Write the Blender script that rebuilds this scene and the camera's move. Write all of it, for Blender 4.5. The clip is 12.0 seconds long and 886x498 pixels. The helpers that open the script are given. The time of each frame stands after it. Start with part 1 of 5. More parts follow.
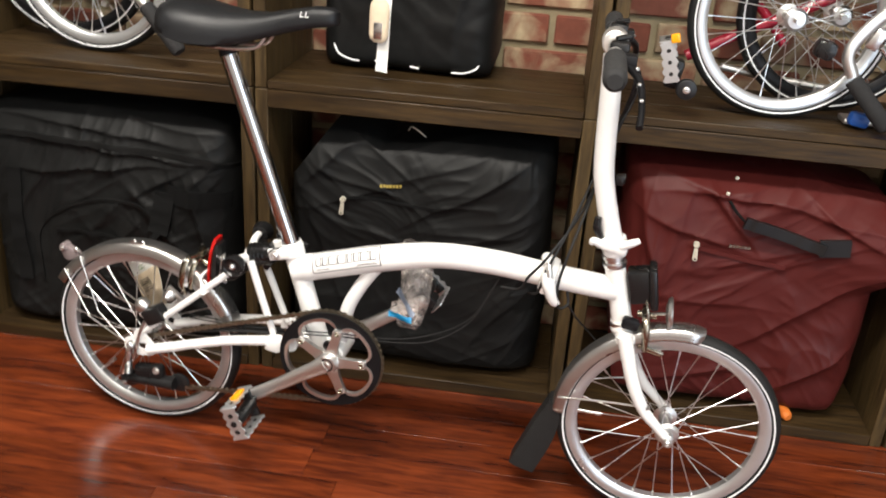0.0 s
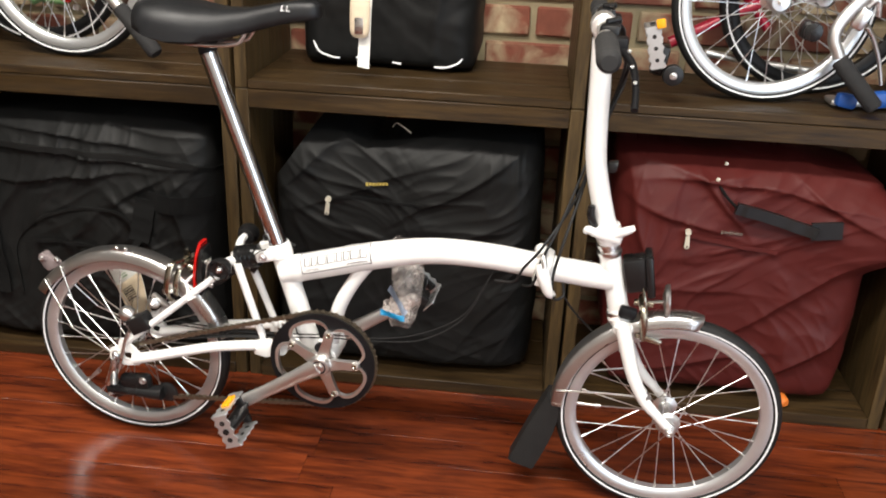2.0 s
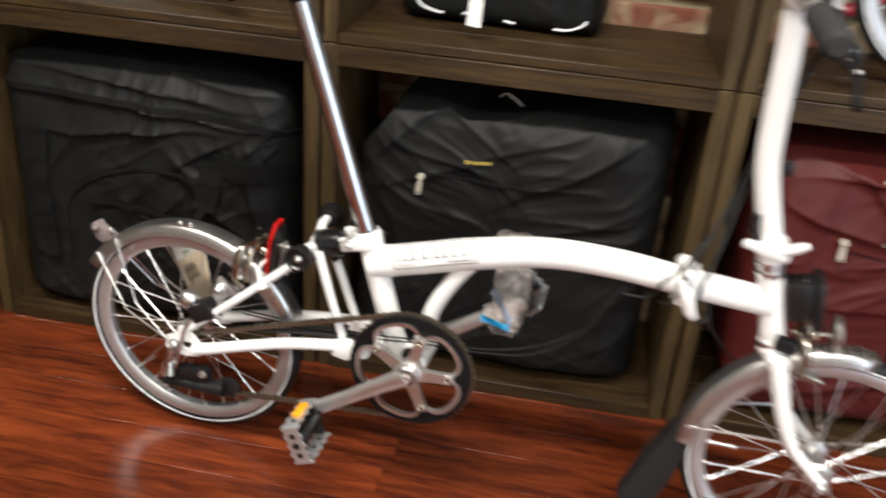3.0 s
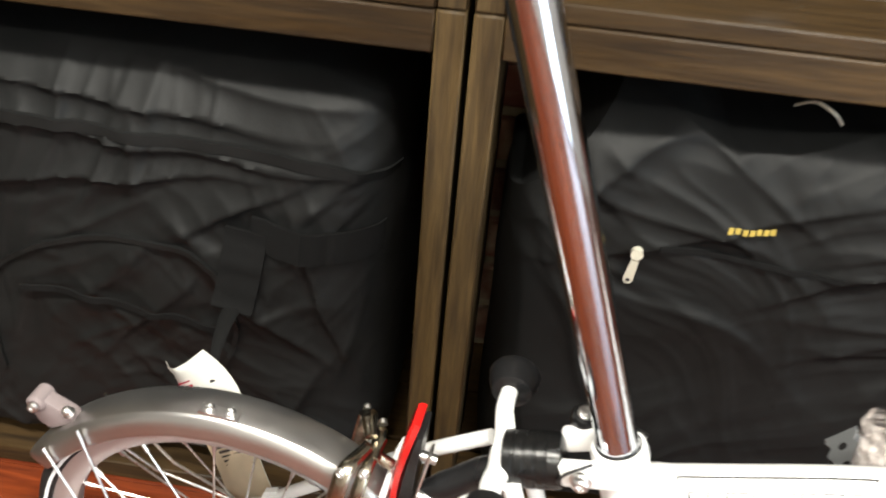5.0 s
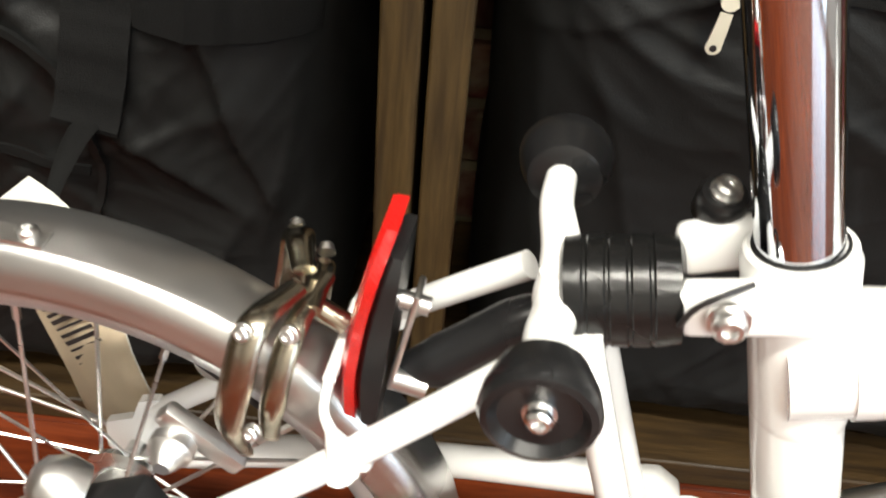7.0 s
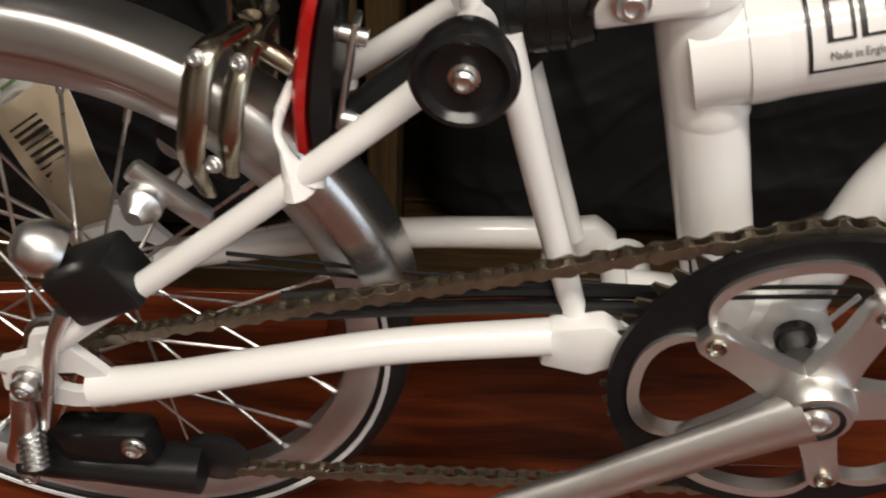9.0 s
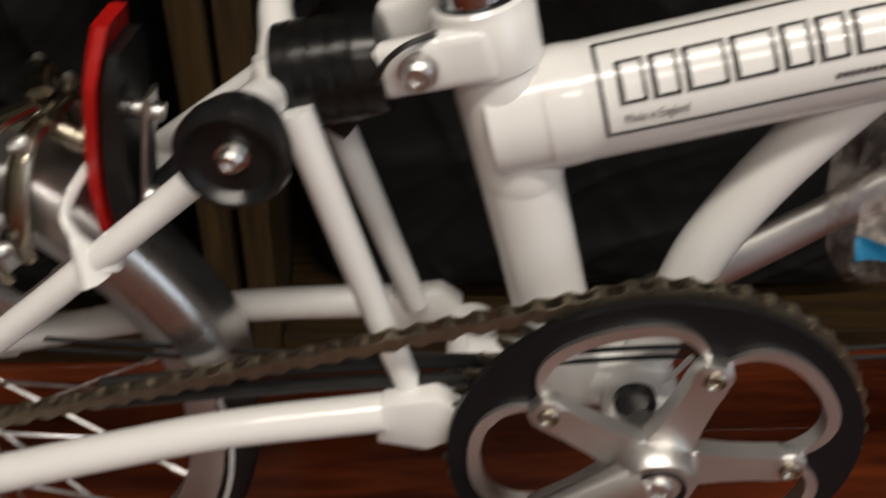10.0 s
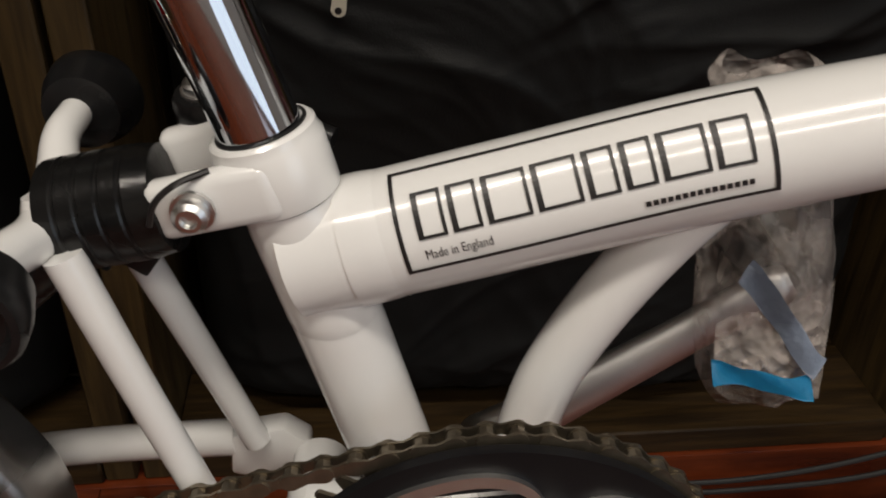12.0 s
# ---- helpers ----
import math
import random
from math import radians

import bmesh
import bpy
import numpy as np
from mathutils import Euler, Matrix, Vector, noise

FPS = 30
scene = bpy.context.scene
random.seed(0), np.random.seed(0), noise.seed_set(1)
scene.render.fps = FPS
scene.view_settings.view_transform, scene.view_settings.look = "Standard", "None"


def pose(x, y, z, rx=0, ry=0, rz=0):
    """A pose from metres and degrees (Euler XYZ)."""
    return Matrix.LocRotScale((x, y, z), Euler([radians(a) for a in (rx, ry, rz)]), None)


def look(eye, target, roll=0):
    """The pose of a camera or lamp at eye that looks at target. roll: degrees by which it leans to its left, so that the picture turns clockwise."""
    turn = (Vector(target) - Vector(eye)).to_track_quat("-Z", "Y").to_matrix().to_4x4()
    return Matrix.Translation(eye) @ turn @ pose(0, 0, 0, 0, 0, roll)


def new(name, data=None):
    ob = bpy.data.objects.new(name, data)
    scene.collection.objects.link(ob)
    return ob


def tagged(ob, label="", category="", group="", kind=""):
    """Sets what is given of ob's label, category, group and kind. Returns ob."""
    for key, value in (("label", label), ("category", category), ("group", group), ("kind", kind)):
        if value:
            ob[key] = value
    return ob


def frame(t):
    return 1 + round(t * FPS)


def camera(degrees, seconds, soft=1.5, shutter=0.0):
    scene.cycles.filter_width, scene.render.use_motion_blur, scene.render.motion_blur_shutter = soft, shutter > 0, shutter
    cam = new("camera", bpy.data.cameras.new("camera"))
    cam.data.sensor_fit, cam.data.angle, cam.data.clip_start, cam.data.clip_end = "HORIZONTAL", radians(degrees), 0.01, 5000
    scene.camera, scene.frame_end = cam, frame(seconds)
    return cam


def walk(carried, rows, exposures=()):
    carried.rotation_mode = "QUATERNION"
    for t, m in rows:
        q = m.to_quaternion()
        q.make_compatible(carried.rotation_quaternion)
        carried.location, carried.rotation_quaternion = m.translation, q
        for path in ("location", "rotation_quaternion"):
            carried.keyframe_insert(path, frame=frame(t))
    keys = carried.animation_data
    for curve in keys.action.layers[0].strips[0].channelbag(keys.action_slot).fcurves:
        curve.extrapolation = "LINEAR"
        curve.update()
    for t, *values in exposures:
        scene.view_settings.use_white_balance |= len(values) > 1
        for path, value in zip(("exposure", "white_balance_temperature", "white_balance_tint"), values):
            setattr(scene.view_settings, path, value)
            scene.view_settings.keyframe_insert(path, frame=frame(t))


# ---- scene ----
cam = camera(53.1, 12.0, soft=1.8, shutter=0.7)
PATH = [
    (0, (0.897, -1.46, 1.156), (0.534, 0.331, 0.344), 3.9),
    (0.5, (0.859, -1.478, 1.144), (0.536, 0.338, 0.37), 1.8),
    (1, (0.874, -1.482, 1.14), (0.565, 0.335, 0.365), 1.9),
    (1.5, (0.883, -1.475, 1.13), (0.56, 0.346, 0.369), 1.8),
    (2, (0.869, -1.446, 1.123), (0.554, 0.362, 0.327), 2.5),
    (2.5, (0.814, -1.388, 1.099), (0.501, 0.405, 0.27), 4.1),
    (3, (0.703, -1.213, 1.08), (0.31, 0.529, 0.18), 4.9),
    (3.4, (0.608, -1.031, 1.09), (0.084, 0.628, 0.104), 4.4),
    (3.7, (0.522, -0.899, 1.062), (0.003, 0.732, 0.027), 4.9),
    (5.3, (0.207, -0.430, 0.912), (-0.030, 1.125, -0.262), 5.0),
    (5.5, (0.196, -0.395, 0.881), (-0.042, 1.111, -0.343), 4.7),
    (5.8, (0.190, -0.333, 0.824), (-0.046, 1.148, -0.460), 4.0),
    (6, (0.190, -0.305, 0.753), (-0.013, 1.118, -0.473), 4.7),
    (6.5, (0.189, -0.268, 0.702), (0.033, 1.213, -0.633), 5.8),
    (7, (0.198, -0.281, 0.649), (0.038, 1.303, -0.562), 5.4),
    (7.5, (0.212, -0.31, 0.62), (0.046, 1.318, -0.53), 4.5),
    (7.6, (0.212, -0.319, 0.622), (0.069, 1.285, -0.564), 4.4),
    (9.3, (0.238, -0.37, 0.588), (0.172, 1.15, -0.71), 2.8),
    (9.5, (0.251, -0.368, 0.586), (0.214, 1.174, -0.686), 3.0),
    (10, (0.291, -0.344, 0.597), (0.301, 1.243, -0.62), 2.8),
    (10.5, (0.333, -0.326, 0.604), (0.376, 1.329, -0.517), 2.2),
    (11, (0.358, -0.313, 0.603), (0.412, 1.357, -0.496), 2.4),
    (11.5, (0.367, -0.305, 0.601), (0.432, 1.373, -0.486), 2.0),
    (12, (0.362, -0.3, 0.603), (0.417, 1.38, -0.479), 1.9),
]
EXPOSURES = [(0.0, 0.66, 6650, 10), (2.7, 0.71, 6600, 10), (3.4, 0.45, 6400, 9), (3.7, 0.45, 6400, 9), (5.3, 1.38, 6600, 6), (7.6, 1.0, 6700, 6), (9.3, -0.45, 6900, 12), (10.5, -0.67, 6900, 12), (11.1, -0.84, 6900, 12), (12.0, -0.76, 6900, 12)]
walk(cam, [(t, look(eye, target, roll)) for t, eye, target, roll in PATH], EXPOSURES)

# ---- light and room air ----
world = bpy.data.worlds.new("world")
scene.world = world
world.use_nodes = True
world.node_tree.nodes["Background"].inputs[0].default_value = (0.9, 0.93, 1.0, 1)
world.node_tree.nodes["Background"].inputs[1].default_value = 0.008


def area_lamp(name, place, target, sx, sy, watts, colour):
    data = bpy.data.lights.new(name, "AREA")
    data.shape, data.size, data.size_y, data.energy, data.color = "RECTANGLE", sx, sy, watts, colour
    ob = new(name, data)
    ob.matrix_world = look(place, target)
    return ob


# ceiling strips over the aisle, and daylight from the shop front behind the camera
area_lamp("ceiling_strip", (0.2, -1.0, 2.74), (0.2, -1.0, 0), 2.4, 0.16, 84, (1.0, 0.955, 0.885))
area_lamp("ceiling_strip", (1.2, -2.3, 2.74), (1.2, -2.3, 0), 2.4, 0.16, 62, (1.0, 0.955, 0.885))
area_lamp("shop_front", (3.1, -2.5, 1.12), (0.6, 0, 1.12), 1.9, 2.1, 31, (0.70, 0.84, 1.0))


# ---- materials ----
def material(name, colour, rough=0.5, metal=0.0, vary=0.12, scale=30.0, bump=0.0, bump_scale=200.0, coat=0.0, fine=None, stretch=(1, 1, 1), sheen=0.0, obj_random=0.0, rough_vary=0.1, spec=0.5):
    m = bpy.data.materials.new(name)
    m.use_nodes = True
    nt = m.node_tree
    b = nt.nodes["Principled BSDF"]
    b.inputs["Roughness"].default_value = rough
    b.inputs["Metallic"].default_value = metal
    b.inputs["Coat Weight"].default_value = coat
    b.inputs["Coat Roughness"].default_value = 0.08
    b.inputs["Sheen Weight"].default_value = sheen
    b.inputs["Specular IOR Level"].default_value = spec
    tc = nt.nodes.new("ShaderNodeTexCoord")
    mp = nt.nodes.new("ShaderNodeMapping")
    mp.inputs["Scale"].default_value = stretch
    nt.links.new(tc.outputs["Object"], mp.inputs[0])
    n1 = nt.nodes.new("ShaderNodeTexNoise")
    n1.inputs["Scale"].default_value, n1.inputs["Detail"].default_value = scale, 6
    nt.links.new(mp.outputs[0], n1.inputs["Vector"])
    n2 = nt.nodes.new("ShaderNodeTexNoise")
    n2.inputs["Scale"].default_value, n2.inputs["Detail"].default_value = scale * 0.13, 3
    nt.links.new(mp.outputs[0], n2.inputs["Vector"])
    mix = nt.nodes.new("ShaderNodeMath")
    mix.operation = "ADD"
    nt.links.new(n1.outputs[0], mix.inputs[0])
    nt.links.new(n2.outputs[0], mix.inputs[1])
    ramp = nt.nodes.new("ShaderNodeMapRange")
    ramp.inputs[1].default_value, ramp.inputs[2].default_value = 0.6, 1.4
    ramp.inputs[3].default_value, ramp.inputs[4].default_value = 1 - vary, 1 + vary
    nt.links.new(mix.outputs[0], ramp.inputs[0])
    src = ramp.outputs[0]
    if obj_random:
        oi = nt.nodes.new("ShaderNodeObjectInfo")
        orr = nt.nodes.new("ShaderNodeMapRange")
        orr.inputs[3].default_value, orr.inputs[4].default_value = 1 - obj_random, 1 + obj_random
        nt.links.new(oi.outputs["Random"], orr.inputs[0])
        mul = nt.nodes.new("ShaderNodeMath")
        mul.operation = "MULTIPLY"
        nt.links.new(src, mul.inputs[0])
        nt.links.new(orr.outputs[0], mul.inputs[1])
        src = mul.outputs[0]
        off = nt.nodes.new("ShaderNodeVectorMath")
        off.operation = "SCALE"
        off.inputs[0].default_value = (37.0, 11.0, 23.0)
        nt.links.new(oi.outputs["Random"], off.inputs["Scale"])
        nt.links.new(off.outputs[0], mp.inputs["Location"])
    sc = nt.nodes.new("ShaderNodeVectorMath")
    sc.operation = "SCALE"
    sc.inputs[0].default_value = colour
    nt.links.new(src, sc.inputs["Scale"])
    nt.links.new(sc.outputs[0], b.inputs["Base Color"])
    rr = nt.nodes.new("ShaderNodeMapRange")
    rr.inputs[1].default_value, rr.inputs[2].default_value = 0.3, 0.7
    rr.inputs[3].default_value, rr.inputs[4].default_value = max(0.02, rough - rough_vary), min(1, rough + rough_vary)
    nt.links.new(n2.outputs[0], rr.inputs[0])
    nt.links.new(rr.outputs[0], b.inputs["Roughness"])
    if bump:
        n3 = nt.nodes.new("ShaderNodeTexNoise")
        n3.inputs["Scale"].default_value, n3.inputs["Detail"].default_value = bump_scale, 4
        nt.links.new(mp.outputs[0], n3.inputs["Vector"])
        bp = nt.nodes.new("ShaderNodeBump")
        bp.inputs["Strength"].default_value, bp.inputs["Distance"].default_value = bump, 0.002
        nt.links.new(n3.outputs[0], bp.inputs["Height"])
        nt.links.new(bp.outputs[0], b.inputs["Normal"])
    return m


def two_tone(m, colour_a, colour_b, scale, lo, hi, stretch=(1, 1, 1), detail=8):
    """Replace the base of m by two colours mixed by a noise, keeping its own shading variation."""
    nt = m.node_tree
    b = nt.nodes["Principled BSDF"]
    old = b.inputs["Base Color"].links[0].from_node
    tc = nt.nodes.new("ShaderNodeTexCoord")
    mp = nt.nodes.new("ShaderNodeMapping")
    mp.inputs["Scale"].default_value = stretch
    nt.links.new(tc.outputs["Object"], mp.inputs[0])
    oi = nt.nodes.new("ShaderNodeObjectInfo")
    off = nt.nodes.new("ShaderNodeVectorMath")
    off.operation = "SCALE"
    off.inputs[0].default_value = (17.0, 41.0, 29.0)
    nt.links.new(oi.outputs["Random"], off.inputs["Scale"])
    nt.links.new(off.outputs[0], mp.inputs["Location"])
    n = nt.nodes.new("ShaderNodeTexNoise")
    n.inputs["Scale"].default_value, n.inputs["Detail"].default_value, n.inputs["Distortion"].default_value = scale, detail, 0.6
    nt.links.new(mp.outputs[0], n.inputs["Vector"])
    rg = nt.nodes.new("ShaderNodeMapRange")
    rg.inputs[1].default_value, rg.inputs[2].default_value = lo, hi
    nt.links.new(n.outputs[0], rg.inputs[0])
    mx = nt.nodes.new("ShaderNodeMix")
    mx.data_type = "RGBA"
    nt.links.new(rg.outputs[0], mx.inputs[0])
    mx.inputs[6].default_value, mx.inputs[7].default_value = (*colour_a, 1), (*colour_b, 1)
    nt.links.new(mx.outputs[2], old.inputs[0])
    return m


WHITE = material("white_enamel", (0.80, 0.80, 0.785), 0.22, vary=0.02, scale=15, coat=0.6, rough_vary=0.04)
CHROME = material("chrome", (0.56, 0.585, 0.62), 0.07, 1.0, vary=0.04, rough_vary=0.03)
STEEL = material("polished_steel", (0.68, 0.68, 0.67), 0.32, 1.0, vary=0.08, scale=60)
ALU = material("satin_aluminium", (0.70, 0.695, 0.68), 0.42, 1.0, vary=0.07, scale=50, bump=0.05, bump_scale=400)
RIM = material("rim_aluminium", (0.64, 0.66, 0.67), 0.36, 0.85, vary=0.06, scale=40, bump=0.04, bump_scale=300)
GUARD = material("anodised_grey_guard", (0.50, 0.495, 0.485), 0.30, 0.97, vary=0.07, scale=40)
BRONZE = material("plated_brake_steel", (0.38, 0.345, 0.275), 0.24, 1.0, vary=0.15, scale=60)
CHAINM = material("oiled_chain_steel", (0.21, 0.18, 0.135), 0.36, 0.9, vary=0.3, scale=160)
RUBBER = material("black_rubber", (0.010, 0.010, 0.010), 0.6, vary=0.25, scale=80, bump=0.15, bump_scale=500, spec=0.32)
BLACKRUB = material("gloss_black_rubber", (0.006, 0.006, 0.006), 0.3, vary=0.2, scale=80, bump=0.1, bump_scale=400, spec=0.35)
FOAM = material("grey_black_foam", (0.013, 0.013, 0.0135), 0.85, vary=0.2, scale=120, bump=0.4, bump_scale=900)
PLASTIC = material("black_plastic", (0.010, 0.010, 0.0105), 0.32, vary=0.15, scale=60, spec=0.35)
BLACKPAINT = material("black_anodised", (0.007, 0.007, 0.008), 0.42, vary=0.15, scale=60, spec=0.2)
SADDLE = material("saddle_vinyl", (0.0085, 0.0092, 0.0105), 0.42, vary=0.15, scale=90, bump=0.2, bump_scale=700, spec=0.3)
RED = material("red_reflector", (0.40, 0.007, 0.006), 0.12, vary=0.15, scale=150, bump=0.4, bump_scale=600, coat=0.5)
ORANGE = material("orange_reflector", (0.85, 0.34, 0.01), 0.15, vary=0.15, scale=200, bump=0.4, bump_scale=600)
STRIPE = material("reflective_stripe", (0.74, 0.75, 0.76), 0.4, vary=0.03)
INK = material("black_ink", (0.012, 0.011, 0.011), 0.45, vary=0.05)
GOLDINK = material("gold_thread", (0.55, 0.42, 0.10), 0.4, 0.3, vary=0.3, scale=200)
NICKEL = material("zip_nickel", (0.70, 0.67, 0.55), 0.35, 0.35, vary=0.1)
PAPER = material("tag_paper", (0.78, 0.78, 0.74), 0.7, vary=0.05, scale=60)
KRAFT = material("kraft_paper", (0.62, 0.52, 0.38), 0.75, vary=0.1, scale=60)
NYLON = material("black_nylon", (0.0100, 0.0102, 0.0101), 0.48, vary=0.2, scale=25, bump=0.2, bump_scale=900, spec=0.13)
WINE = material("wine_nylon", (0.070, 0.0110, 0.0095), 0.50, vary=0.14, scale=25, bump=0.2, bump_scale=900, spec=0.2)
WEB = material("black_webbing", (0.0065, 0.0065, 0.0065), 0.85, vary=0.2, scale=200, bump=0.6, bump_scale=1200, spec=0.12)
GREEN = material("green_enamel", (0.13, 0.24, 0.10), 0.3, vary=0.06, coat=0.4)
REDPAINT = material("crimson_enamel", (0.33, 0.01, 0.03), 0.3, vary=0.06, coat=0.4)
BLUE = material("blue_plastic", (0.01, 0.065, 0.28), 0.4, vary=0.1)
BLUETAPE = material("blue_tape", (0.01, 0.27, 0.52), 0.35, vary=0.15, scale=80, bump=0.3, bump_scale=150)
PALETAPE = material("pale_blue_tape", (0.30, 0.36, 0.46), 0.3, vary=0.2, scale=90, bump=0.5, bump_scale=180)
ORANGEWEB = material("orange_strap", (0.62, 0.16, 0.02), 0.6, vary=0.2, scale=120)
SKYCLIP = material("clear_red_lens", (0.20, 0.165, 0.165), 0.25, vary=0.1)
PLASTER = material("wall_plaster", (0.46, 0.445, 0.425), 0.8, vary=0.05, scale=8, bump=0.1, bump_scale=60)
MORTAR = material("mortar", (0.30, 0.25, 0.155), 0.9, vary=0.2, scale=30, bump=0.6, bump_scale=80)
WOOD = material("stained_pine", (0.10, 0.058, 0.024), 0.5, vary=0.24, scale=34, stretch=(1, 9, 9), bump=0.25, bump_scale=45, obj_random=0.18, spec=0.3)
two_tone(WOOD, (0.041, 0.0232, 0.0076), (0.0175, 0.0100, 0.0038), 9, 0.38, 0.66, (0.8, 11, 11))
WOODV = material("stained_pine_upright", (0.10, 0.058, 0.024), 0.5, vary=0.3, scale=34, stretch=(9, 9, 1), bump=0.25, bump_scale=45, obj_random=0.15, spec=0.3)
two_tone(WOODV, (0.072, 0.0455, 0.0170), (0.031, 0.0195, 0.0080), 9, 0.38, 0.66, (11, 11, 0.8))
FLOOR = material("merbau_laminate", (0.20, 0.032, 0.012), 0.2, vary=0.22, scale=22, stretch=(1, 12, 1), bump=0.03, bump_scale=60, obj_random=0.22, rough_vary=0.05)
two_tone(FLOOR, (0.150, 0.030, 0.0090), (0.058, 0.0115, 0.0050), 6, 0.34, 0.66, (1.3, 9, 1))


def wrinkle(m, depth):
    """Fine cloth wrinkles: a ridged, stretched noise laid under the weave."""
    nt = m.node_tree
    weave = [n for n in nt.nodes if n.type == "BUMP"][0]
    tc = nt.nodes.new("ShaderNodeTexCoord")
    warp = nt.nodes.new("ShaderNodeTexNoise")
    warp.inputs["Scale"].default_value = 5
    mixv = nt.nodes.new("ShaderNodeVectorMath")
    mixv.operation = "MULTIPLY_ADD"
    mixv.inputs[1].default_value = (0.22, 0.22, 0.22)
    mp = nt.nodes.new("ShaderNodeMapping")
    mp.inputs["Rotation"].default_value = (0, 0.6, 0)
    mp.inputs["Scale"].default_value = (0.45, 1, 1.5)
    n = nt.nodes.new("ShaderNodeTexNoise")
    n.noise_type = "RIDGED_MULTIFRACTAL"
    n.inputs["Scale"].default_value, n.inputs["Detail"].default_value = 11, 2.5
    nt.links.new(tc.outputs["Object"], warp.inputs["Vector"])
    nt.links.new(warp.outputs["Color"], mixv.inputs[0])
    nt.links.new(tc.outputs["Object"], mixv.inputs[2])
    nt.links.new(mixv.outputs[0], mp.inputs[0])
    nt.links.new(mp.outputs[0], n.inputs["Vector"])
    bp = nt.nodes.new("ShaderNodeBump")
    bp.inputs["Strength"].default_value, bp.inputs["Distance"].default_value = 0.7, depth
    nt.links.new(n.outputs[0], bp.inputs["Height"])
    nt.links.new(bp.outputs[0], weave.inputs["Normal"])


wrinkle(NYLON, 0.006)
wrinkle(WINE, 0.009)
BRICK = material("old_red_brick", (0.30, 0.085, 0.05), 0.85, vary=0.25, scale=40, bump=0.7, bump_scale=70, obj_random=0.3)
two_tone(BRICK, (0.185, 0.056, 0.034), (0.40, 0.315, 0.20), 11, 0.42, 0.62)


def bubble_film():
    m = bpy.data.materials.new("bubble_wrap")
    m.use_nodes = True
    nt = m.node_tree
    b = nt.nodes["Principled BSDF"]
    b.inputs["Base Color"].default_value = (0.90, 0.82, 0.76, 1)
    b.inputs["Roughness"].default_value = 0.13
    b.inputs["Transmission Weight"].default_value = 0.5
    b.inputs["IOR"].default_value = 1.1
    b.inputs["Specular IOR Level"].default_value = 0.9
    tc = nt.nodes.new("ShaderNodeTexCoord")
    v = nt.nodes.new("ShaderNodeTexVoronoi")
    v.inputs["Scale"].default_value = 125
    n = nt.nodes.new("ShaderNodeTexNoise")
    n.inputs["Scale"].default_value, n.inputs["Detail"].default_value = 60, 5
    add = nt.nodes.new("ShaderNodeMath")
    add.operation = "ADD"
    nt.links.new(tc.outputs["Object"], v.inputs["Vector"])
    nt.links.new(tc.outputs["Object"], n.inputs["Vector"])
    nt.links.new(v.outputs["Distance"], add.inputs[0])
    nt.links.new(n.outputs[0], add.inputs[1])
    bp = nt.nodes.new("ShaderNodeBump")
    bp.inputs["Strength"].default_value, bp.inputs["Distance"].default_value = 1.0, 0.006
    nt.links.new(add.outputs[0], bp.inputs["Height"])
    nt.links.new(bp.outputs[0], b.inputs["Normal"])
    mr = nt.nodes.new("ShaderNodeMapRange")
    mr.inputs[1].default_value, mr.inputs[2].default_value = 0.4, 0.75
    mr.inputs[3].default_value, mr.inputs[4].default_value = 0.32, 0.80
    nt.links.new(n.outputs[0], mr.inputs[0])
    nt.links.new(mr.outputs[0], b.inputs["Alpha"])
    return m


BUBBLE = bubble_film()


# ---- mesh helpers ----
def V(*a):
    return Vector(a)


def finish(name, bm, mat, angle=38):
    bmesh.ops.recalc_face_normals(bm, faces=bm.faces)
    me = bpy.data.meshes.new(name)
    bm.to_mesh(me)
    bm.free()
    me.polygons.foreach_set("use_smooth", [True] * len(me.polygons))
    me.set_sharp_from_angle(angle=radians(angle))
    me.materials.append(mat)
    return me


def part(name, bm, mat, parent, label="", angle=38):
    ob = new(name, finish(name, bm, mat, angle))
    ob.parent = parent
    if parent.parent is None:
        ob.matrix_parent_inverse = parent.matrix_basis.inverted()
    if label:
        ob["label"] = label
    return ob


def thing(name, base, label, category, group="", kind=""):
    ob = new(name)
    ob.location = base
    ob.empty_display_size = 0.05
    ob.matrix_basis = Matrix.Translation(base)
    return tagged(ob, label, category, group, kind)


def solid(name, bm, mat, label, category, group="", kind="", angle=38):
    return tagged(new(name, finish(name, bm, mat, angle)), label, category, group, kind)


def frame_of(d):
    d = d.normalized()
    a = V(0, 0, 1) if abs(d.z) < 0.9 else V(1, 0, 0)
    x = d.cross(a).normalized()
    return x, d.cross(x).normalized()


def smooth_path(pts, n=8):
    pts = [Vector(p) for p in pts]
    if len(pts) < 3:
        return pts
    out = []
    q = [2 * pts[0] - pts[1]] + pts + [2 * pts[-1] - pts[-2]]
    for i in range(1, len(q) - 2):
        a, b, c, d = q[i - 1], q[i], q[i + 1], q[i + 2]
        for k in range(n):
            t = k / n
            out.append(0.5 * (2 * b + (c - a) * t + (2 * a - 5 * b + 4 * c - d) * t * t + (3 * b - a - 3 * c + d) * t ** 3))
    out.append(pts[-1])
    return out


